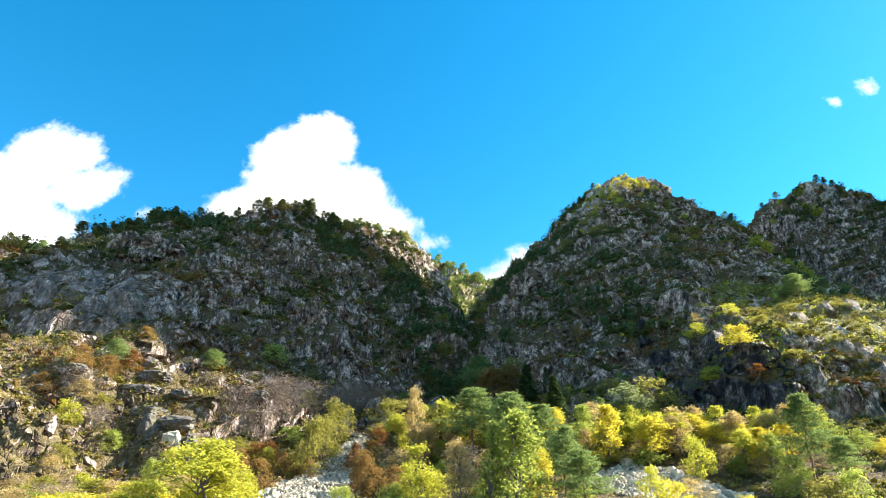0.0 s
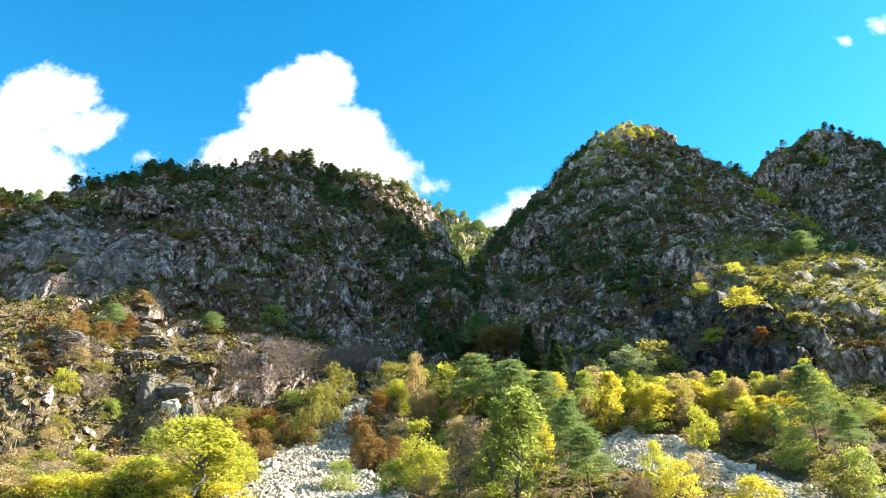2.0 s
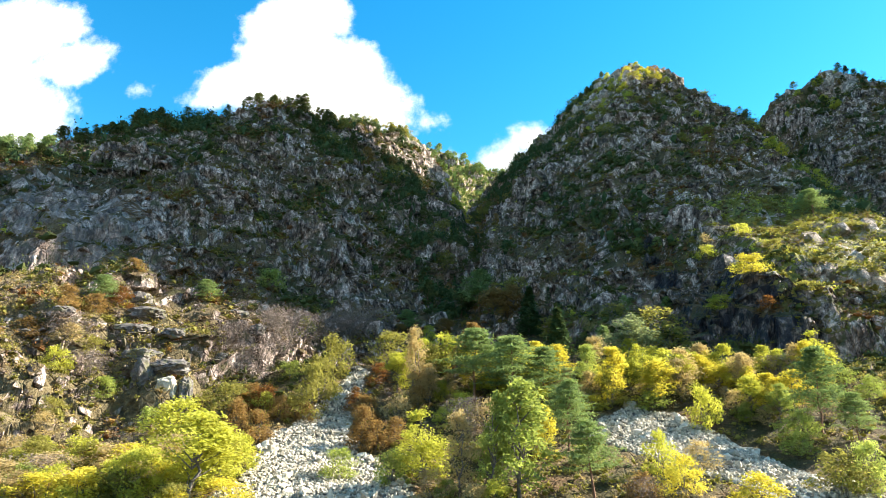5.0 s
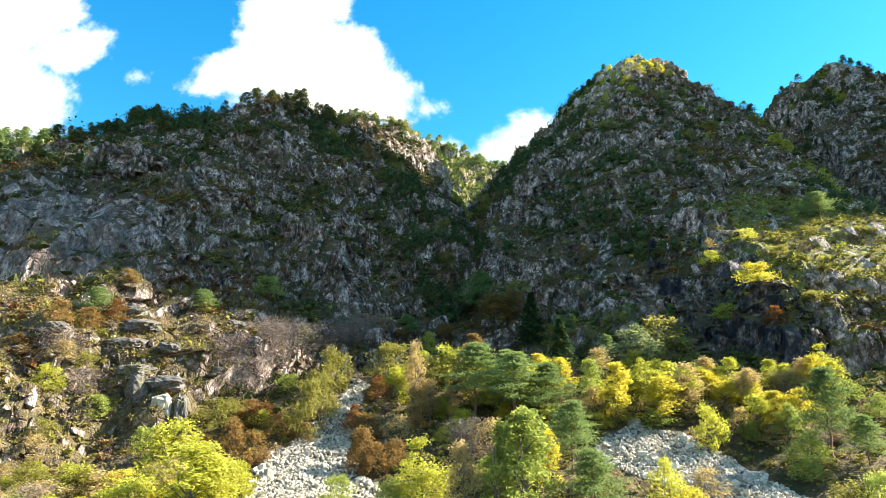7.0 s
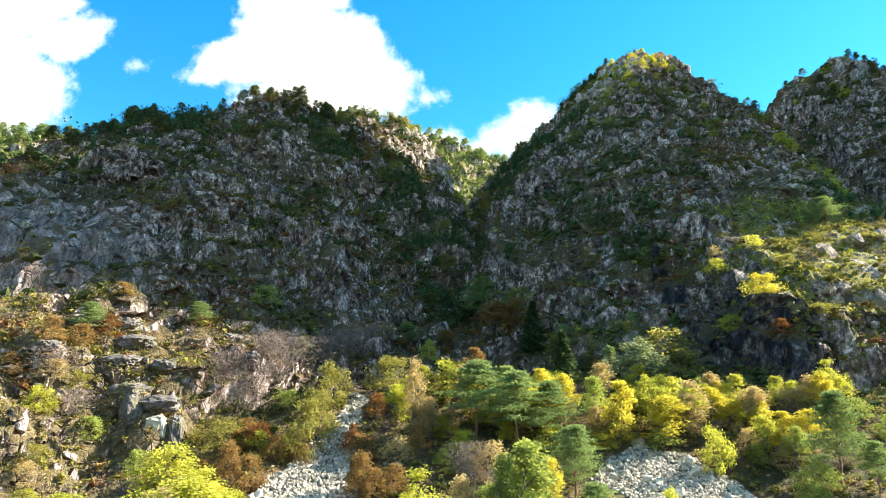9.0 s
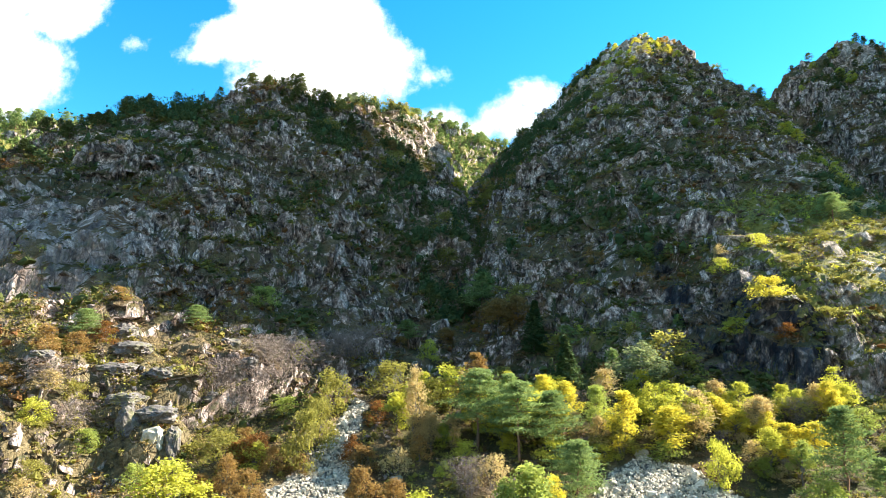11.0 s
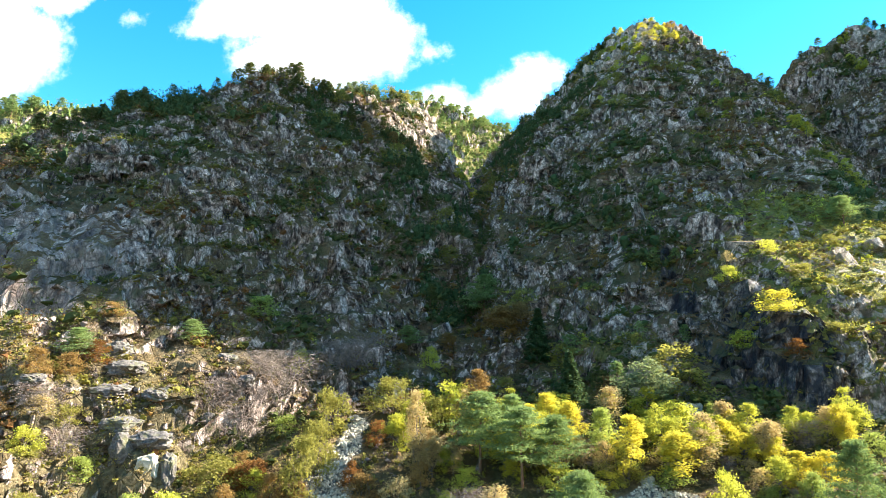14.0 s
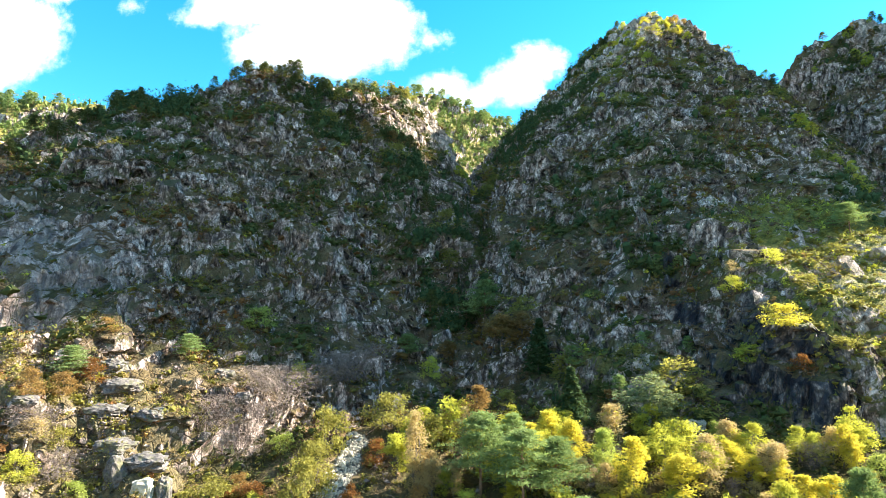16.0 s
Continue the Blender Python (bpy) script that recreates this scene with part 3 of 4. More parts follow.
def thicket(seed):
    """A leafless shrub: a fan of fine twigs."""
    rng = np.random.default_rng(seed)
    paths = [limb(rng, (0, 0, -0.3), (rng.normal() * 1.3, rng.normal() * 1.3, rng.uniform(2, 4.4)), 0.028, 0.006, 4, 0.2) for _ in range(14)]
    at = np.stack([rng.normal(size=2200) * 1.2, rng.normal(size=2200) * 1.2, 4.7 * rng.uniform(0.05, 1, 2200) ** 0.8], 1)
    at[:, :2] *= (0.55 + 0.12 * at[:, 2:])
    v, f = leaves(rng, at, 0.3, 0.0, 1.7, 0.16)
    return paths, (v, f)


def pine(seed, tall=12.0, pads=60, per=104, leaf=0.34):
    """A Scots pine: bare lower trunk, level tufted pads of needles."""
    rng = np.random.default_rng(seed)
    bend = rng.normal(size=2) * 0.35
    paths, at = [limb(rng, (0, 0, -0.4), (bend[0], bend[1], tall * 0.97), 0.2, 0.03, 7, 0.18)], []
    start = rng.uniform(0.25, 0.38)
    for k in range(pads):
        h = start + (0.98 - start) * (k / pads) ** 0.9
        ang = k * 2.4 + rng.normal() * 0.35
        reach = tall * 0.27 * (1.05 - ((h - start) / (1 - start)) ** 1.6) * rng.uniform(0.5, 1.1) + 0.25
        base = np.array([bend[0] * h, bend[1] * h, tall * h])
        tip = base + (reach * math.cos(ang), reach * math.sin(ang), reach * rng.uniform(-0.05, 0.35))
        if k % (2 if per > 40 else 5) == 0:
            paths.append(limb(rng, base - (0, 0, 0.3), tip, 0.05, 0.012, 3, 0.1))
        for share in (1.0, 0.6):
            g = rng.normal(size=(per // 2, 3)) * np.array([0.52, 0.52, 0.12]) * (0.6 + 0.25 * reach)
            at.append(base + (tip - base) * share + g + (0, 0, 0.12))
    return paths, leaves(rng, np.concatenate(at), leaf, 0.2, 1.7, 0.55)


def fir(seed, tall=12.0, rings=30, per=120):
    rng = np.random.default_rng(seed)
    paths, at = [limb(rng, (0, 0, -0.4), (0, 0, tall), 0.18, 0.02, 5, 0.05)], []
    for k in range(rings):
        h = 0.06 + 0.92 * k / rings
        reach = tall * 0.25 * (1 - h) + 0.12
        ang = rng.uniform(0, math.tau, per)
        d = reach * np.sqrt(rng.uniform(0.05, 1, per)) * (0.8 + 0.25 * np.sin(ang * 5 + k))
        at.append(np.stack([d * np.cos(ang), d * np.sin(ang), tall * h - 0.35 * d + rng.normal(size=per) * 0.1], 1))
    return paths, leaves(rng, np.concatenate(at), 0.5, 0.35, 1.4)


# kind: maker, nominal height, leaves, bark, label, category
KINDS = {
    "yellow_tree": (lambda s: broadleaf(s, bare_to=0.04), 10, "yellow", "small deciduous tree with bright yellow autumn leaves", "tree"),
    "lime_tree": (lambda s: broadleaf(s, wide=3.5, bare_to=0.03), 10, "lime", "deciduous tree turning from green to yellow in autumn", "tree"),
    "green_tree": (lambda s: broadleaf(s, wide=3.0), 10, "green", "deciduous tree still in loose green leaf", "tree"),
    "grey_tree": (lambda s: broadleaf(s, wide=4.0, bare_to=0.1), 10, "grey", "broad tree with pale grey-green leaves below the cliff", "tree"),
    "tan_tree": (lambda s: broadleaf(s, wide=2.6, per=34), 10, "tan", "thin birch with fading tan and pinkish leaves", "tree"),
    "orange_tree": (lambda s: broadleaf(s, wide=3.4), 10, "orange", "deciduous tree in orange autumn leaf", "tree"),
    "yellow_bush": (lambda s: bush(s), 5, "yellow", "rounded hazel bush with yellow leaves", "bush"),
    "lime_bush": (lambda s: bush(s), 5, "lime", "rounded bush with yellow-green leaves", "bush"),
    "green_bush": (lambda s: bush(s), 5, "green", "leafy green bush among the stones", "bush"),
    "olive_bush": (lambda s: bush(s), 5, "olive", "dull olive-green bush on the slope", "bush"),
    "tan_bush": (lambda s: bush(s, per=34), 5, "tan", "dry tan bush with thin leaves", "bush"),
    "orange_bush": (lambda s: bush(s, wide=2.4), 5, "orange", "low bush in rusty orange autumn leaf", "bush"),
    "rust_bush": (lambda s: bush(s, wide=2.4), 5, "rust", "low bush with red-brown leaves", "bush"),
    "bare_shrub": (lambda s: thicket(s), 4.5, "bare", "leafless grey shrub of fine twigs", "shrub"),
    "pine_tree": (lambda s: pine(s), 12, "needle", "Scots pine with reddish trunk and green needle tufts", "pine"),
    "ridge_pine": (lambda s: pine(s, pads=30, per=26, leaf=0.75), 12, "dark", "dark pine standing on the rocky crest", "pine"),
    "yellow_crag_tree": (lambda s: broadleaf(s, wide=3.6, bare_to=0.05, clumps=44, per=36, leaf=0.5), 10, "yellow", "small yellow autumn tree on the high rocks", "tree"),
    "lime_crag_tree": (lambda s: broadleaf(s, wide=3.6, bare_to=0.05, clumps=44, per=36, leaf=0.5), 10, "lime", "small yellow-green tree on the high rocks", "tree"),
    "orange_crag_tree": (lambda s: broadleaf(s, wide=3.6, bare_to=0.05, clumps=44, per=36, leaf=0.5), 10, "orange", "small orange autumn tree on the high rocks", "tree"),
    "grey_crag_tree": (lambda s: broadleaf(s, wide=3.6, bare_to=0.05, clumps=44, per=36, leaf=0.5), 10, "grey", "small pale green tree along the crest", "tree"),
    "far_pine": (lambda s: pine(s, pads=26, per=20, leaf=0.95), 12, "needle", "distant green pine on the far ridge", "pine"),
    "crag_bush": (lambda s: bush(s, clumps=32, per=32, leaf=0.42), 5, "olive", "olive bush rooted among the crags", "bush"),
    "crag_fir": (lambda s: fir(s, rings=18, per=44), 12, "fir", "slim dark fir in the rocky gully", "fir"),
    "fir_tree": (lambda s: fir(s), 12, "fir", "dense dark fir with a pointed top", "fir"),
}
PLANTED = {}


def plant(kind, x, y, tall, broad=1.0, sink=0.15):
    """Notes a plant of that kind, with its height in metres and its breadth against the usual."""
    PLANTED.setdefault(kind, []).append((x, y, tall, broad, sink))


def grow():
    spin = random.Random(8)
    for kind, places in PLANTED.items():
        maker, nominal, leaf, label, category = KINDS[kind]
        shapes = []
        for n, (x, y, tall, broad, sink) in enumerate(places):
            s = 1.08 * tall / nominal
            broad *= 1.18 if 'pine' not in kind and 'fir' not in kind else 1.0
            m = pose(x, y, foot(x, y) - sink, spin.uniform(-4, 4), spin.uniform(-4, 4), spin.uniform(0, 360)) @ Matrix.Diagonal((s * broad, s * broad, s, 1))
            if n < 4:
                paths, (lv, lf) = maker(100 + 7 * n + len(kind))
                root = tagged(new(kind), label, category, kind.replace("_", " ") + "s")
                tv, tf = tubes(paths)
                part("trunk", sheet("trunk", tv, tf, True), PINE_BARK if "pine" in kind else BARK, root, "branching trunk")
                part("crown", sheet("crown", lv, lf), LEAF[leaf], root)
                root.matrix_basis = m
                shapes.append((root, m))
            else:
                root, own = shapes[spin.randrange(len(shapes))]
                back = root.matrix_basis.copy()
                root.scale = (1, 1, 1)
                copy_thing(root, m)
                root.matrix_basis = back


# ---- shrubs and heath over the slopes: what nobody could count ----
quad_mid = verts[quads].mean(1)
quad_turn = np.cross(verts[quads[:, 2]] - verts[quads[:, 0]], verts[quads[:, 3]] - verts[quads[:, 1]])
quad_area = np.linalg.norm(quad_turn, axis=1) / 2
quad_turn = quad_turn / (np.linalg.norm(quad_turn, axis=1)[:, None] + 1e-9)
quad_bearing = np.degrees(np.arctan2(quad_mid[:, 0], quad_mid[:, 1]))
quad_reach = np.hypot(quad_mid[:, 0], quad_mid[:, 1])
quad_out = edge_of_scree(quad_mid[:, 0], quad_mid[:, 1])
CLEAR = (np.abs(quad_bearing) < 39) & (quad_reach > 90) & (quad_reach < 520) & (quad_out > 1.5)
CLEAR &= (quad_turn[:, 1] < 0.2) & ((quad_mid[:, 1] < 235) | (quad_mid[:, 2] > 60))
CLEAR &= quad_mid[:, 1] < np.interp(quad_mid[:, 0], [-162, -121, -94, -48, -16, 0, 10], [236, 284, 332, 370, 412, 416, 458])



def hull_shapes(count, seed, corners, squash, boxy):
    """Small closed lumps: hulls of random corners."""
    rng = np.random.default_rng(seed)
    shapes = []
    for k in range(count):
        bm = bmesh.new()
        for c in rng.normal(size=(corners, 3)):
            c = c / np.linalg.norm(c) * rng.uniform(0.78, 1.12)
            bm.verts.new(np.sign(c) * np.abs(c) ** (1 - boxy) * squash)
        bmesh.ops.convex_hull(bm, input=bm.verts)
        bmesh.ops.delete(bm, geom=[v for v in bm.verts if not v.link_faces], context="VERTS")
        bmesh.ops.triangulate(bm, faces=bm.faces)
        bm.verts.index_update()
        shapes.append((np.array([v.co[:] for v in bm.verts]), np.array([[v.index for v in f.verts] for f in bm.faces])))
        bm.free()
    return shapes


LUMPS = hull_shapes(8, 3, 9, (1, 1, 1), 0.0)


def scatter(name, leaf, count, seed, size, weight, label, category, per=42, leaf_size=0.5, level=0.42, tall=0.75, clear=None):
    """One joined mesh of many shrubs of one colour, where weight allows: a dense heart and loose leaves round it."""
    rng = np.random.default_rng(seed)
    w = quad_area * weight * (CLEAR if clear is None else clear) * rise(level - 0.12, level + 0.12, quad_turn[:, 2])
    pick = rng.choice(len(w), count, p=w / w.sum())
    at, radius = quad_mid[pick], rng.uniform(size[0], size[1], count) * rng.uniform(0.7, 1.2, count)
    stretch = rng.uniform(0.75, 1.3, (count, 1, 3)) * np.array([1, 1, tall])
    g = rng.normal(size=(count, per, 3))
    g /= np.linalg.norm(g, axis=2)[:, :, None]
    g = g * rng.uniform(0.35, 1.1, (count, per, 1)) * stretch + np.array([0, 0, 0.45 * tall])
    where = (at[:, None, :] + g * radius[:, None, None]).reshape(-1, 3)
    v, f = leaves(rng, where, np.repeat(leaf_size * (0.45 + 0.26 * radius), per), 0.25)
    vs, fs, first = [v], [f], len(v)
    for k in range(8):
        mine = np.arange(k, count, 8)
        hv, hf = LUMPS[k]
        body = (hv[None] * stretch[mine] * 0.4 + np.array([0, 0, 0.45 * tall])) * radius[mine, None, None] + at[mine, None, :]
        vs.append(body.reshape(-1, 3))
        fs.append((hf[None] + len(hv) * np.arange(len(mine))[:, None, None]).reshape(-1, 3) + first)
        first += len(mine) * len(hv)
    ob = tagged(new(name, sheet(name, np.concatenate(vs), np.concatenate(fs))), label, category, kind="stuff")
    ob.data.materials.append(LEAF[leaf])


qx, qy, qz = quad_mid.T
drift = layers(qx / 24, qy / 24, qz / 24, 3, 81)
drift2 = layers(qx / 17, qy / 17, qz / 17, 3, 83)
mountain = rise(132, 165, qy + 0.1 * np.abs(qx)) + 0.35 * (qx < -40)
slab_free = 1 - 0.93 * np.exp(-(((qx + 100) / 23) ** 4)) * np.exp(-(((qy - 165) / 15) ** 4))
slab_free = slab_free * (1 - 0.9 * blot(qx, qy, [(-12, 394, 16, 14), (-46, 223, 6, 7), (-12, 266, 14, 5), (98, 275, 9, 6), (126, 412, 14, 9)]))
sunny = blot(qx, qy, [(126, 192, 44, 42), (95, 166, 22, 10)])
summit = blot(qx, qy, [(135, 425, 60, 26)])
foreslope = rise(-38, -50, qx) * rise(92, 98, qy) * rise(150, 138, qy)
terrace = blot(qx, qy, [(-80, 125, 30, 22)])
crest_l = rise(45, 5, np.interp(qx, [-162, -121, -94, -48, -16], [232, 280, 326, 364, 408]) - qy) * (qx < 0)
woods = rise(-0.15, 0.45, drift)
high = rise(165, 215, qy)
scatter("evergreen_shrubs", "dark", 5000, 11, (1.6, 4.2), mountain * slab_free * (0.05 + woods ** 2) * (1 - 0.85 * sunny) * (1 - 0.92 * terrace) * (1 - 0.6 * foreslope), "dark evergreen shrubs clinging to the rocky ledges", "shrubs")
scatter("olive_shrubs", "heath", 4800, 12, (1.0, 2.9), mountain * slab_free * (0.15 + rise(-0.2, 0.5, drift2)), "olive-green shrubs and heath between the crags", "shrubs")
scatter("heather", "bracken", 3800, 13, (1.0, 2.4), mountain * slab_free * (1 - 0.7 * foreslope) * (0.2 + rise(0.3, -0.5, drift)) * (1 - 0.7 * sunny), "brown heather and bracken on the rock ledges", "heather", 26, 0.75, 0.36, 0.5)
scatter("mountain_pines", "fir", 1900, 20, (2.0, 4.0), high * rise(0.0, 0.6, drift) * slab_free * (0.22 + 3.5 * crest_l * (qx < -40) + 2 * blot(qx, qy, [(10, 260, 22, 60), (-35, 310, 30, 35), (60, 430, 40, 50)])), "dark pines crowding the high ledges", "pines", 44, 0.75, 0.3, 1.45)
scatter("rusty_shrubs", "russet", 1900, 14, (1.2, 3.0), mountain * slab_free * rise(0.1, 0.7, drift2) * (1 + 2 * crest_l) * (1 - sunny), "rust-brown autumn shrubs on the high slopes", "shrubs")
scatter("orange_shrubs", "orange", 480, 15, (0.8, 2.2), mountain * slab_free * (0.1 + rise(0.3, 0.8, drift2)) * (1 + 6 * terrace + 2 * summit), "orange autumn shrubs on the slopes", "shrubs")
scatter("yellow_shrubs", "lime", 900, 16, (0.8, 2.1), 0.06 * mountain + 0.8 * sunny + 1.2 * summit + 0.8 * blot(qx, qy, [(165, 320, 18, 50), (6, 398, 10, 16), (330, 430, 40, 30)]), "yellow-green shrubs on the sunny rock slabs", "shrubs")
scatter("slope_bushes", "olive", 1400, 24, (1.0, 2.7), 0.35 * mountain * slab_free * rise(-0.1, 0.5, drift2) + 1.0 * sunny + 0.5 * foreslope + 0.7 * blot(qx, qy, [(310, 440, 60, 40)]), "olive-green bushes scattered over the slopes", "bushes")
scatter("leafless_shrubs", "bare", 800, 17, (0.9, 2.0), (0.12 + rise(0.1, 0.6, drift2)) * rise(120, 150, qy) * rise(215, 170, qy) * slab_free + 0.6 * terrace, "leafless grey-brown shrubs at the cliff foot", "shrubs", 30, 0.5, 0.4, 0.8)
scatter("valley_brush", "olive", 1700, 18, (0.8, 1.7), rise(90, 100, qy) * rise(158, 140, qy) * (np.abs(qx) < 95), "low olive scrub under the valley trees", "shrubs", 30, 0.5, 0.4, 0.75)
scatter("valley_grass", "tan", 2000, 19, (0.4, 1.2), rise(88, 96, qy) * rise(150, 135, qy) * (0.3 + rise(0.0, 0.5, drift)) + 1.2 * foreslope, "dry tan grass and weeds between the bushes", "grass", 22, 0.5, 0.4, 0.6)

far_off = ((quad_reach > 520) & (quad_reach < 700) & (np.abs(quad_bearing) < 16) & (quad_turn[:, 1] < 0.35)) | ((qx < -240) & (qx > -380) & (qy > 380) & (qy < 456))
scatter("far_woods", "far", 3600, 23, (2.0, 3.6), 1.0 + 0 * qx, "far pine woods on the ridges behind", "forest", 16, 0.85, 0.2, 1.5, far_off)

# ---- trees of the crests, the gully and the summits ----
wild = random.Random(5)
CREST = ([-165, -141, -121, -103, -94, -69, -48, -30, -16], [228, 258, 278, 310, 322, 328, 364, 394, 406])
for n in range(84):
    x = wild.uniform(-168, -58)
    y = float(np.interp(x, *CREST)) - abs(wild.gauss(0, 16)) + 2
    plant("ridge_pine", x, y, wild.uniform(4.8, 8.6), wild.uniform(1.05, 1.5), 0.4)
for n in range(26):
    x = wild.uniform(-60, -20)
    y = float(np.interp(x, *CREST)) - abs(wild.gauss(0, 7)) + 3
    plant(wild.choice(["ridge_pine", "far_pine", "crag_bush", "grey_crag_tree"]), x, y, wild.uniform(5, 8.5), 1.2, 0.4)
for n in range(34):
    t = wild.random()
    x, y = 4 + 26 * t + wild.gauss(0, 9), 215 + 190 * t
    plant(wild.choice(["ridge_pine", "crag_fir", "ridge_pine", "orange_crag_tree", "crag_bush"]), x, y, wild.uniform(5, 10), 1.2, 0.4)
for n in range(24):
    plant(wild.choice(["ridge_pine", "ridge_pine", "orange_crag_tree", "crag_bush", "orange_crag_tree"]), wild.uniform(-62, -8), wild.uniform(285, 335), wild.uniform(5, 9), 1.3, 0.4)
for n in range(40):
    x = wild.uniform(100, 215)
    y = 452 - abs(wild.gauss(0, 12)) - max(0, x - 150) * 0.5
    plant(wild.choice(["ridge_pine", "ridge_pine", "lime_crag_tree", "yellow_crag_tree", "crag_bush"]), x, y, wild.uniform(4.5, 8.0), 1.25, 0.4)
for n in range(16):
    t = wild.random()
    plant(wild.choice(["crag_fir", "ridge_pine"]), 68 + 45 * t + wild.gauss(0, 3), 425 + 22 * t, wild.uniform(5, 10), 1.0, 0.4)
for n in range(22):
    t = wild.random()
    plant(wild.choice(["lime_crag_tree", "yellow_crag_tree", "crag_bush", "ridge_pine"]), 150 + 30 * t + wild.gauss(0, 3), 240 + 130 * t, wild.uniform(4, 7), 1.3, 0.4)
for n in range(34):
    x = wild.uniform(242, 350)
    plant(wild.choice(["ridge_pine", "ridge_pine", "lime_crag_tree", "orange_crag_tree"]), x, 448 - abs(wild.gauss(0, 20)), wild.uniform(5, 9), 1.25, 0.4)
for n in range(40):
    x = wild.uniform(-60, 100)
    plant("far_pine", x, 648 - abs(wild.gauss(0, 25)), wild.uniform(7, 11), 1.5, 0.4)
for n in range(20):
    plant("far_pine", wild.uniform(-345, -265), 448 - abs(wild.gauss(0, 12)), wild.uniform(7, 11), 1.5, 0.4)

for n in range(40):
    plant(wild.choice(["yellow_crag_tree", "lime_crag_tree", "yellow_crag_tree", "orange_crag_tree"]), wild.uniform(100, 168), wild.uniform(412, 442), wild.uniform(4, 6.5), 1.4, 0.4)
for n in range(30):
    plant(wild.choice(["yellow_crag_tree", "lime_crag_tree", "crag_bush", "lime_crag_tree"]), wild.uniform(106, 150), wild.uniform(385, 420), wild.uniform(4, 6.5), 1.5, 0.4)
for n in range(30):
    plant(wild.choice(["orange_crag_tree", "crag_bush", "ridge_pine", "lime_crag_tree", "crag_bush"]), wild.uniform(70, 150), wild.uniform(300, 385), wild.uniform(4, 6.5), 1.5, 0.4)
for n in range(16):
    plant(wild.choice(["yellow_crag_tree", "lime_crag_tree"]), wild.uniform(0, 16), wild.uniform(375, 408), wild.uniform(4.5, 7), 1.3, 0.4)

# ---- the wood at the foot of the cliffs: x, y, height, breadth ----
for place in [(6.1, 137.1, 14.1, 1.42), (13.6, 131.9, 13.5, 1.42), (12.4, 142.7, 10.6, 1.1), (20.3, 133.9, 10.9, 1.59), (22.2, 122.7, 8.2, 1.7), (64.5, 116.5, 14.5, 0.98), (68.5, 113.5, 7.6, 1.2), (20.8, 97.7, 10.0, 1.26), (21.0, 116.1, 11.2, 1.03), (-11.1, 205.5, 8.3, 1.7), (12.6, 227.9, 16.6, 1.42), (-74.3, 141.5, 6.9, 1.7), (-57.7, 157.1, 5.6, 1.7), (20.3, 143.5, 5.6, 1.7), (121.3, 202.7, 9.4, 1.7)]:
    plant("pine_tree", *place)
for place in [(24.6, 188.3, 14.0, 1.46), (28.0, 156.7, 14.5, 1.44)]:
    plant("fir_tree", *place)
for place in [(45.2, 157.9, 12.5, 1.43), (64.2, 149.5, 4.2, 1.43)]:
    plant("grey_tree", *place)
for place in [(6.2, 154.3, 9.8, 1.17), (15.8, 199.1, 11.0, 1.61), (21.4, 197.1, 10.6, 1.43), (0.7, 209.1, 5.6, 1.7), (-13.1, 199.1, 3.6, 1.7)]:
    plant("orange_tree", *place)
for place in [(33.8, 134.7, 10.4, 1.11), (42.9, 132.3, 8.5, 1.52), (55.9, 135.9, 6.2, 1.62), (65.5, 126.7, 6.7, 1.38), (62.2, 129.5, 6.1, 1.56), (24.6, 142.7, 4.9, 1.14), (16.0, 110.9, 8.5, 0.8)]:
    plant("yellow_tree", *place)
for place in [(35.2, 151.9, 7.5, 1.5), (49.0, 137.1, 8.8, 1.52), (61.4, 137.9, 6.9, 1.7), (2.0, 96.5, 10.7, 0.82), (-5.7, 137.1, 14.1, 0.71)]:
    plant("tan_tree", *place)
for place in [(29.7, 139.1, 9.2, 1.02), (56.5, 150.7, 5.3, 1.07), (60.5, 122.5, 6.8, 1.15), (6.5, 96.5, 13.6, 0.7), (10.5, 97.5, 15.0, 1.05)]:
    plant("green_tree", *place)
for place in [(42.2, 141.9, 8.8, 1.19), (53.3, 140.7, 6.7, 1.3), (58.0, 127.5, 6.8, 1.15), (-3.1, 101.7, 9.6, 1.17), (-34.2, 94.5, 10.8, 1.59)]:
    plant("lime_tree", *place)
for place in [(47.4, 123.5, 7.6, 0.62), (3.7, 131.9, 3.9, 1.24), (32.3, 103.7, 6.2, 0.67), (7.0, 93.3, 4.0, 0.86), (-44.7, 116.7, 7.8, 1.13), (-43.0, 96.1, 6.1, 0.94), (-31.8, 106.5, 5.5, 0.79), (-42.6, 118.1, 5.2, 1.7), (-36.1, 171.5, 6.1, 0.67), (-4.9, 194.7, 5.5, 0.74), (-0.2, 137.9, 4.1, 0.9), (-72.0, 123.9, 4.3, 0.98), (71.7, 166.3, 3.8, 1.57), (76.3, 183.9, 4.2, 1.26), (89.4, 189.1, 3.4, 1.7), (119.5, 192.7, 2.7, 1.7)]:
    plant("lime_bush", *place)
for place in [(60.0, 115.5, 5.2, 1.0), (-7.9, 101.7, 4.9, 0.84), (59.3, 97.3, 6.7, 0.69), (-16.0, 106.9, 4.2, 0.96), (-63.8, 126.3, 3.8, 1.12), (-54.0, 123.9, 4.2, 0.88), (-47.4, 175.9, 4.8, 1.31), (40.6, 131.9, 3.4, 1.57), (58.0, 112.5, 3.6, 1.1)]:
    plant("green_bush", *place)
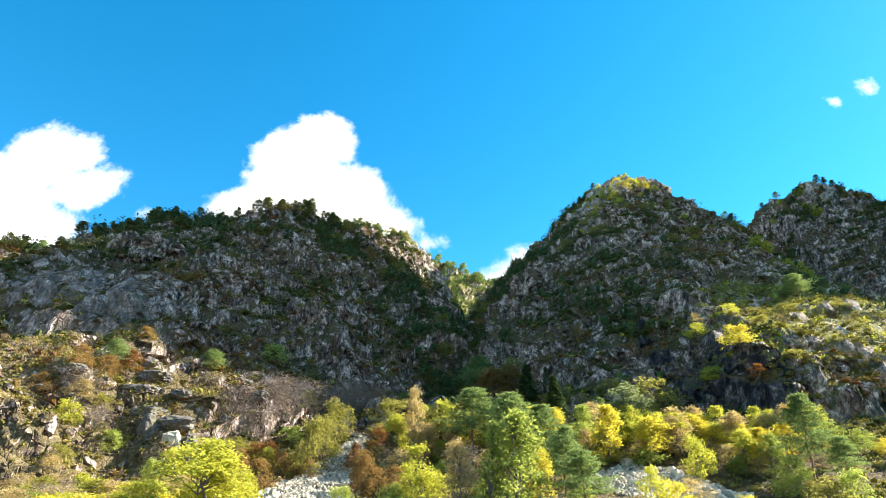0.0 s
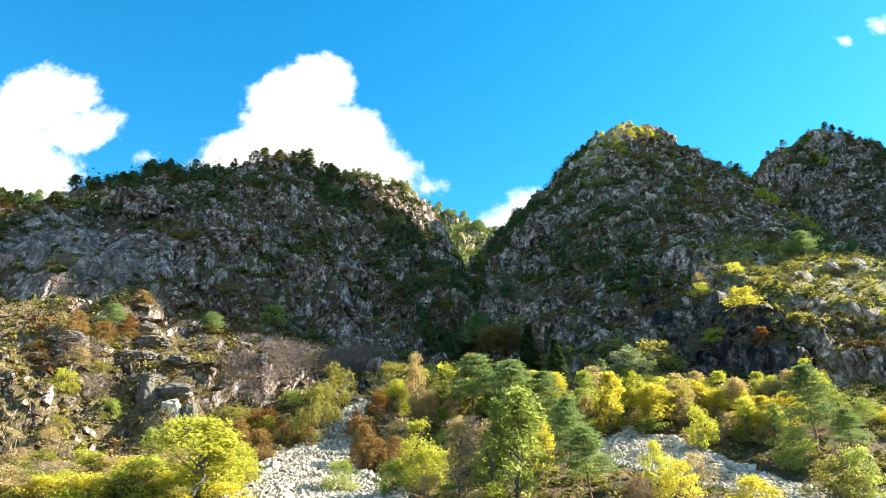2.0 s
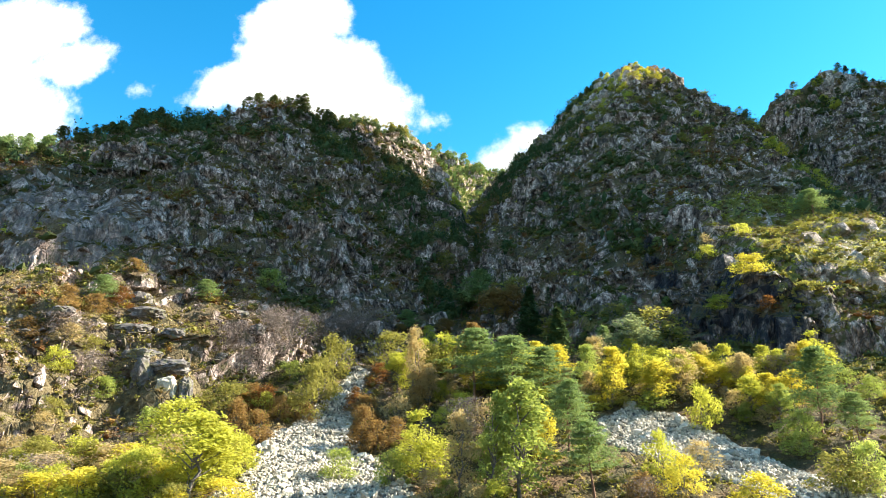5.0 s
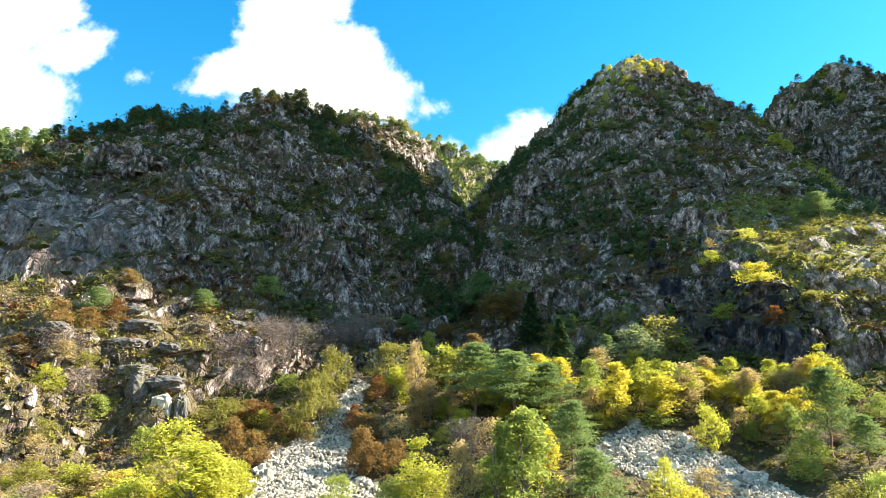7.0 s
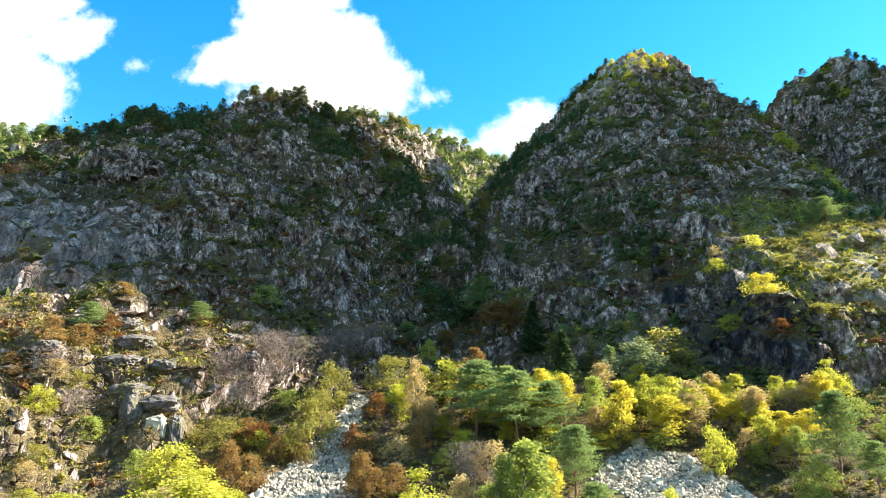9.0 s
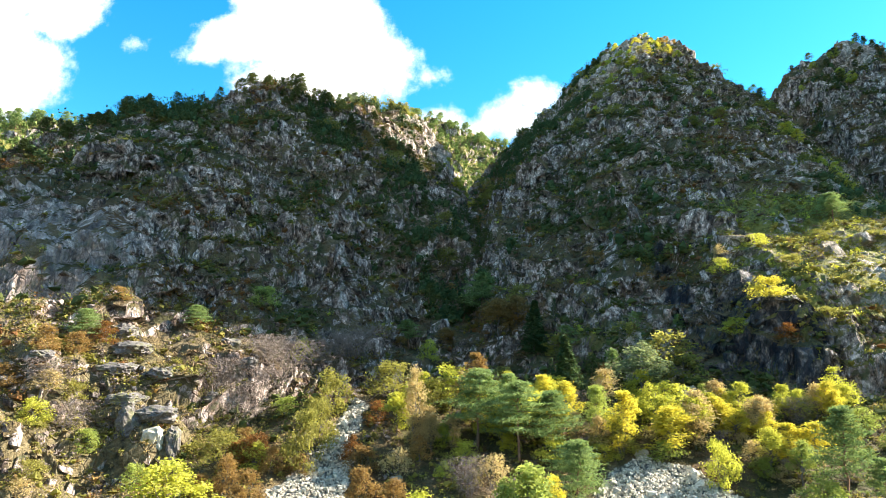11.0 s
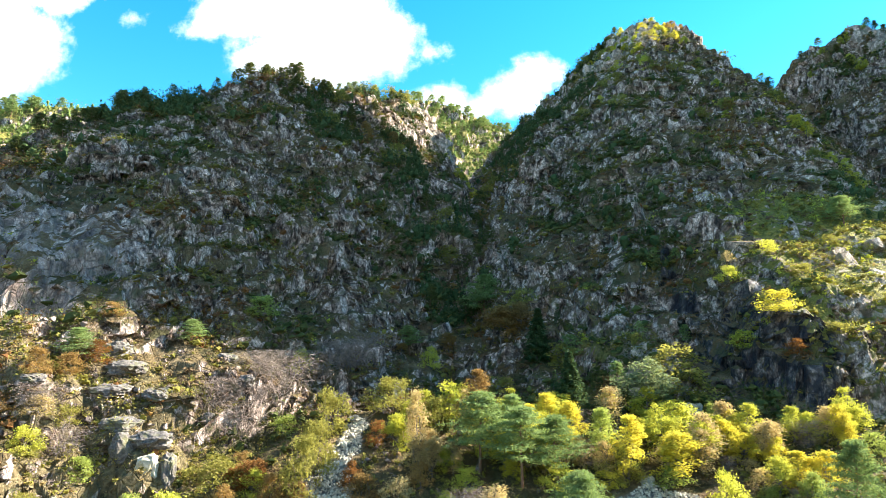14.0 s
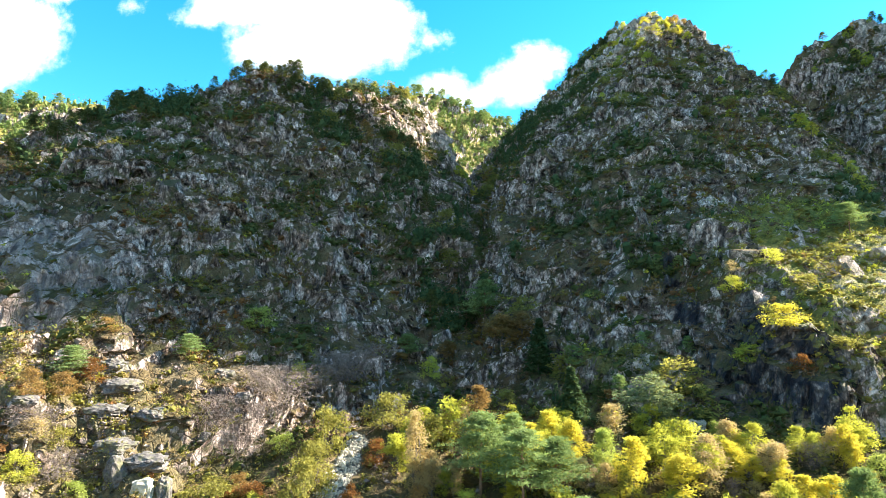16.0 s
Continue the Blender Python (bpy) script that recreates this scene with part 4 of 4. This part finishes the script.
for place in [(7.9, 123.5, 5.2, 0.94), (-1.7, 96.5, 3.7, 1.22), (39.2, 106.5, 4.1, 1.05), (-57.4, 102.1, 4.0, 1.7), (-50.8, 106.1, 4.1, 1.7), (-72.9, 127.9, 3.3, 1.31), (78.4, 188.3, 5.2, 0.79)]:
    plant("tan_bush", *place)
for place in [(32.5, 96.5, 5.3, 0.85), (41.7, 93.3, 4.0, 1.42), (-48.8, 94.1, 4.8, 1.31), (-53.1, 92.5, 4.3, 1.43), (-29.7, 94.5, 3.2, 1.7), (28.9, 131.9, 2.8, 1.57), (76.7, 159.9, 5.0, 1.35)]:
    plant("yellow_bush", *place)
for place in [(26.8, 94.5, 3.9, 1.15), (-37.7, 122.7, 6.2, 0.72), (-33.0, 120.3, 5.5, 0.86), (-40.9, 120.7, 4.4, 0.89), (-31.6, 129.5, 4.4, 0.88), (-26.4, 129.5, 3.3, 1.18), (-15.0, 129.5, 4.6, 1.12), (-11.8, 117.9, 5.1, 0.91), (-8.7, 119.5, 4.2, 1.03), (-4.8, 131.9, 4.5, 0.98), (-13.6, 118.9, 6.8, 0.73), (-80.3, 127.1, 3.9, 1.35), (-76.8, 131.5, 4.6, 0.98), (-73.2, 136.3, 4.2, 1.12), (-72.5, 149.5, 3.1, 1.37)]:
    plant("orange_bush", *place)
for place in [(55.6, 97.7, 5.9, 1.01), (-24.5, 148.3, 9.0, 0.79), (-26.2, 131.9, 9.5, 0.69), (-25.3, 137.9, 8.3, 0.67), (-41.9, 131.5, 6.2, 1.29), (-12.4, 155.9, 7.1, 1.13), (-2.0, 149.5, 6.5, 0.94), (-70.0, 131.9, 3.7, 1.23), (-67.3, 116.7, 3.4, 1.12), (32.7, 133.9, 5.7, 0.94), (92.0, 176.7, 3.4, 1.7), (111.1, 195.1, 3.3, 1.7), (88.2, 156.3, 2.6, 1.7), (126.2, 192.7, 3.3, 1.7)]:
    plant("olive_bush", *place)
for place in [(-35.2, 131.9, 5.1, 1.05), (-38.9, 131.9, 3.9, 1.12), (-17.6, 132.7, 4.5, 0.79), (-14.1, 145.9, 4.4, 1.01), (-70.8, 141.9, 4.4, 1.12), (78.3, 156.3, 3.5, 1.26)]:
    plant("rust_bush", *place)
for place in [(-37.0, 156.3, 8.2, 1.54), (-32.5, 171.9, 6.4, 1.54), (-24.6, 177.5, 7.5, 1.54), (-42.1, 144.7, 6.9, 1.51), (-41.0, 156.7, 5.5, 1.62), (-47.2, 145.1, 5.7, 1.44), (-28.2, 180.3, 6.4, 1.38), (-19.8, 186.7, 5.8, 1.32), (4.1, 121.1, 6.1, 0.92), (27.4, 149.5, 3.9, 1.54), (69.5, 139.1, 4.8, 1.15), (-73.5, 128.7, 4.5, 1.38), (-67.4, 126.7, 4.4, 1.38), (-52.3, 117.1, 3.9, 1.38)]:
    plant("bare_shrub", *place)
for n in range(95):
    x, y = wild.uniform(-70, 90), wild.uniform(92, 152)
    if edge_of_scree(np.array([x]), np.array([y]))[0] < (5.0 if x > 25 and y > 118 else 2.8):
        continue
    if x < -45 and y > 108 or x > 62 and y > 140 or 36 < x < 72 and y < 120:
        continue
    kind = wild.choice(["olive_bush", "tan_bush", "lime_bush", "bare_shrub", "orange_bush" if x < 0 else "yellow_bush", "green_bush"])
    plant(kind, x, y, wild.uniform(2.4, 4.6), wild.uniform(0.9, 1.3))
for n in range(64):
    x, y = wild.uniform(-10, 82), wild.uniform(134, 158)
    if edge_of_scree(np.array([x]), np.array([y]))[0] > (5.0 if x > 25 else 2.5) and (x < 50 or y < 146):
        plant(wild.choice(["yellow_tree", "lime_tree", "tan_tree", "yellow_tree", "lime_bush"]), x, y, wild.uniform(5, 8), 1.2)
for n in range(40):
    x, y = wild.uniform(-72, -33), wild.uniform(90, 114)
    plant(wild.choice(["lime_bush", "yellow_bush", "tan_bush", "lime_bush", "olive_bush"]), x, y, wild.uniform(2.6, 5.0), wild.uniform(1.0, 1.4))
for n in range(26):
    x, y = wild.uniform(12, 70), wild.uniform(160, 215)
    plant(wild.choice(["crag_bush", "ridge_pine", "crag_fir", "orange_crag_tree", "crag_bush", "far_pine"]), x, y, wild.uniform(3.5, 8), 1.3, 0.4)
grow()


# ---- boulder runs ----
def stone_material():
    m = Mat("pale_granite_boulders")
    g = m.node("ShaderNodeNewGeometry")
    one = m.node("ShaderNodeObjectInfo").outputs["Random"]
    pick = m.calc("FRACT", m.calc("ADD", g.outputs["Random Per Island"], one))
    c = m.ramp(pick, (0.0, (0.28, 0.25, 0.19)), (0.5, (0.48, 0.435, 0.335)), (1.0, (0.68, 0.62, 0.49)))
    n = m.noise(2.4, 6, 0.7)
    c = m.mix(0.8, c, m.ramp(n, (0.3, 0.55), (0.7, 1.2)), "MULTIPLY")
    c = m.mix(m.ramp(m.noise(0.7, 4, 0.6), (0.55, 0.0), (0.7, 0.6)), c, (0.13, 0.14, 0.08))
    return m.surface(c, 0.9, n, 0.12, 0.6)


STONE = stone_material()


STONES = hull_shapes(12, 4, 11, (0.62, 0.5, 0.36), 0.25)


def spin_matrix(rng, n):
    q = rng.normal(size=(n, 4)) * np.array([1, 0.45, 0.45, 1])
    q /= np.linalg.norm(q, axis=1)[:, None]
    w, x, y, z = q.T
    return np.stack([1 - 2 * (y * y + z * z), 2 * (x * y - z * w), 2 * (x * z + y * w), 2 * (x * y + z * w), 1 - 2 * (x * x + z * z), 2 * (y * z - x * w),
                     2 * (x * z - y * w), 2 * (y * z + x * w), 1 - 2 * (x * x + y * y)], 1).reshape(-1, 3, 3)


def boulder_run(name, inside, label, big, small, seed):
    rng = np.random.default_rng(seed)
    root = tagged(new(name), label, "scree", kind="structure")
    w = quad_area * (quad_out < -0.2) * inside
    pick = rng.choice(len(w), big + small, p=w / w.sum())
    at = quad_mid[pick] + rng.normal(size=(big + small, 3)) * (0.15, 0.15, 0)
    turn = spin_matrix(rng, big + small)
    size = np.concatenate([rng.uniform(0.65, 1.2, big) * rng.choice([1, 1, 1, 1.6], big), rng.uniform(0.26, 0.75, small)])
    vs, fs, first = [], [], 0
    for k in range(big, big + small):
        v, f = STONES[k % 12]
        vs.append(v @ turn[k].T * size[k] + at[k] + (0, 0, 0.22 * size[k]))
        fs.append(f + first)
        first += len(v)
    rest = part("small_stones", sheet("small_stones", np.concatenate(vs), np.concatenate(fs)), STONE, root, "countless smaller grey stones")
    rest["kind"] = "stuff"
    meshes = []
    for v, f in STONES:
        meshes.append(sheet("boulder", v, f))
        meshes[-1].materials.append(STONE)
    for k in range(big):
        ob = new("boulder", meshes[k % 12])
        ob.parent = root
        ob.matrix_basis = Matrix.Translation(Vector(at[k]) + Vector((0, 0, 0.24 * size[k]))) @ Matrix(turn[k].tolist()).to_4x4() @ Matrix.Diagonal((size[k],) * 3 + (1,))


boulder_run("scree_west", quad_mid[:, 0] < 5, "run of pale grey boulders down the wooded slope", 170, 8200, 21)
boulder_run("scree_east", quad_mid[:, 0] > 5, "apron of broken grey stones below the trees", 170, 7600, 22)


# ---- angular rock of the crags ----
BLOCKS = hull_shapes(24, 9, 18, (0.5, 0.5, 0.5), 0.55)


def crag_blocks(name, label, count, seed, wide, tall, weight):
    """Many angular blocks and ribs that stand out of the steep ground, leaning with the beds of the rock."""
    rng = np.random.default_rng(seed)
    w = quad_area * weight * CLEAR_ROCK
    pick = rng.choice(len(w), count, p=w / w.sum())
    at, face = quad_mid[pick], quad_turn[pick]
    yaw = np.arctan2(face[:, 0], -face[:, 1]) + rng.normal(size=count) * 0.5
    lean = np.where(at[:, 0] < 5, 0.32, -0.1) + rng.normal(size=count) * 0.14
    back = rng.normal(size=count) * 0.2 - 0.3
    sx, sz = rng.uniform(*wide, count) * rng.choice([1, 1, 1, 1.7], count), rng.uniform(*tall, count) * rng.choice([0.6, 1, 1, 1.5], count)
    sy = sx * rng.uniform(0.6, 1.1, count)
    vs, fs, first = [], [], 0
    for k in range(count):
        v, f = BLOCKS[k % 24]
        v = v * (sx[k], sy[k], sz[k])
        turn = Euler((back[k], lean[k], yaw[k])).to_matrix()
        vs.append(v @ np.array(turn).T + at[k] - face[k] * sy[k] * 0.22)
        fs.append(f + first)
        first += len(v)
    vs = np.concatenate(vs)
    ob = tagged(new(name, sheet(name, vs, np.concatenate(fs))), label, "rocks", kind="stuff")
    ob.data.materials.append(LAND)
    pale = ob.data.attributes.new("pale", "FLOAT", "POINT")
    pale.data.foreach_set("value", blot(vs[:, 0], vs[:, 1], SUNLIT_PALE).astype(np.float32))
    dark_wet = ob.data.attributes.new("dark_wet", "FLOAT", "POINT")
    dark_wet.data.foreach_set("value", blot(vs[:, 0], vs[:, 1], DARK_WET).astype(np.float32))


CLEAR_ROCK = CLEAR * (rise(0.82, 0.55, quad_turn[:, 2]) + 0.04)
bare = (0.12 + rise(0.15, -0.4, drift) + 1.2 * (1 - slab_free)) * (1 - 0.55 * sunny)
bare = bare * (1 - 0.97 * np.exp(-(((qx + 100) / 24) ** 4)) * np.exp(-(((qy - 165) / 16) ** 4)))
crag_blocks("crag_blocks", "countless angular grey blocks and ribs of the crags", 6200, 31, (0.9, 2.8), (1.0, 3.6), mountain * bare)
crag_blocks("crag_buttresses", "larger grey rock pillars standing out of the cliffs", 420, 32, (3.0, 6.0), (4, 9.0), mountain * bare * rise(160, 185, qy))
crag_blocks("terrace_rocks", "grey rocks between the grassy terraces", 240, 33, (0.8, 2.4), (0.6, 1.6), 1.0 * terrace)
crag_blocks("summit_rocks", "pale rock towers of the summits", 620, 34, (2.2, 5.5), (4.0, 9.5), summit + 2.5 * blot(qx, qy, [(122, 424, 26, 18)]) + blot(qx, qy, [(-12, 396, 18, 14), (315, 440, 50, 30), (270, 430, 25, 40)]))


# ---- single rocks and outcrops ----
def outcrop_material():
    m = Mat("lichened_grey_outcrop")
    n, big = m.noise(1.7, 7, 0.72), m.noise(0.5, 4, 0.6)
    c = m.ramp(n, (0.3, (0.035, 0.03, 0.027)), (0.5, (0.115, 0.102, 0.092)), (0.7, (0.26, 0.235, 0.21)))
    c = m.mix(m.ramp(big, (0.5, 0.0), (0.64, 0.75)), c, (0.13, 0.125, 0.06))
    return m.surface(c, 0.92, n, 0.3, 0.7)


OUTCROP = outcrop_material()


def outcrop(x, y, wide, deep, tall, turn, label, seed, lift=0.0, material=OUTCROP, blocky=0.5, tip=0.0):
    """A weathered rock, rounded or blocky, bedded in the slope."""
    bm = bmesh.new()
    bmesh.ops.create_icosphere(bm, subdivisions=4, radius=1.0)
    for v in bm.verts:
        p = v.co.copy()
        p = Vector([math.copysign(abs(c) ** (1 - 0.55 * blocky), c) for c in p])
        q = p * 1.3 + Vector((seed * 7.1, seed * 3.3, 0))
        p *= 0.82 + 0.26 * noise.noise(q) + 0.13 * noise.noise(q * 2.7) + 0.07 * noise.noise(q * 6.3)
        v.co = Vector((p.x * wide / 2, p.y * deep / 2, p.z * tall / 2))
    mesh = bpy.data.meshes.new("rock")
    bm.to_mesh(mesh)
    bm.free()
    mesh.materials.append(material)
    ob = tagged(new("rock", mesh), label, "rock")
    ob.matrix_basis = pose(x, y, foot(x, y) - 0.08 * tall + lift, tip, 0, turn)
    return ob


dome = "rounded grey rock outcrop patched with lichen and grass"
for n, (x, y, wide, deep, tall, turn) in enumerate([(-65.7, 143.5, 9, 8, 8, 20), (-70, 147, 8, 7, 8, -10), (-50, 156, 6.5, 6, 8, 35), (-48, 142.7, 3.2, 3, 7, 10), (-61, 134, 8, 7, 7, -15),
                                                    (-66, 138.5, 9, 7, 7, 5), (-76, 130, 5, 5, 5, 40), (-81, 128, 5, 5, 5, 0), (-57, 139, 6, 6, 6, -30), (-43, 150, 4, 4, 6, 12)]):
    outcrop(x, y, wide, deep, 0.5 * tall, turn, dome, n + 1, blocky=0.45)
outcrop(-53.2, 128.6, 4.2, 3.4, 4.8, 12, "pale flat-faced block of rock below an overhang", 21, 0.0, STONE, 0.9, -6)
outcrop(-54.2, 131.6, 9, 7, 3.8, -6, "dark overhanging slab of rock above a hollow", 22, 2.0, OUTCROP, 0.35, 8)
outcrop(-58.6, 130.2, 5.0, 4.5, 7.5, 30, "upright rock beside the hollow", 29, 0.2)
outcrop(-50.0, 130.0, 3.0, 4.5, 7.0, 8, "upright rock beside the hollow", 23, 0.5)
outcrop(54.1, 155.5, 4.6, 3.4, 5.0, 15, "pale square block of rock at the cliff foot", 24, 0.4, STONE, 0.9)
outcrop(36.6, 133.5, 2.8, 2.2, 2.2, 30, "large pale boulder at the top of the scree", 25, 0.2, STONE, 0.8)
outcrop(50.5, 114.8, 4.2, 2.6, 2.0, 20, "large flat boulder on the scree", 26, 0.1, STONE, 0.8)
outcrop(-8.8, 126.0, 2.6, 2.2, 2.2, 50, "pale boulder among rusty bushes", 27, 0.2, STONE, 0.7)
outcrop(-8.0, 103.0, 2.6, 2.0, 2.0, 10, "pale boulder at the edge of the scree", 28, 0.2, STONE, 0.8)
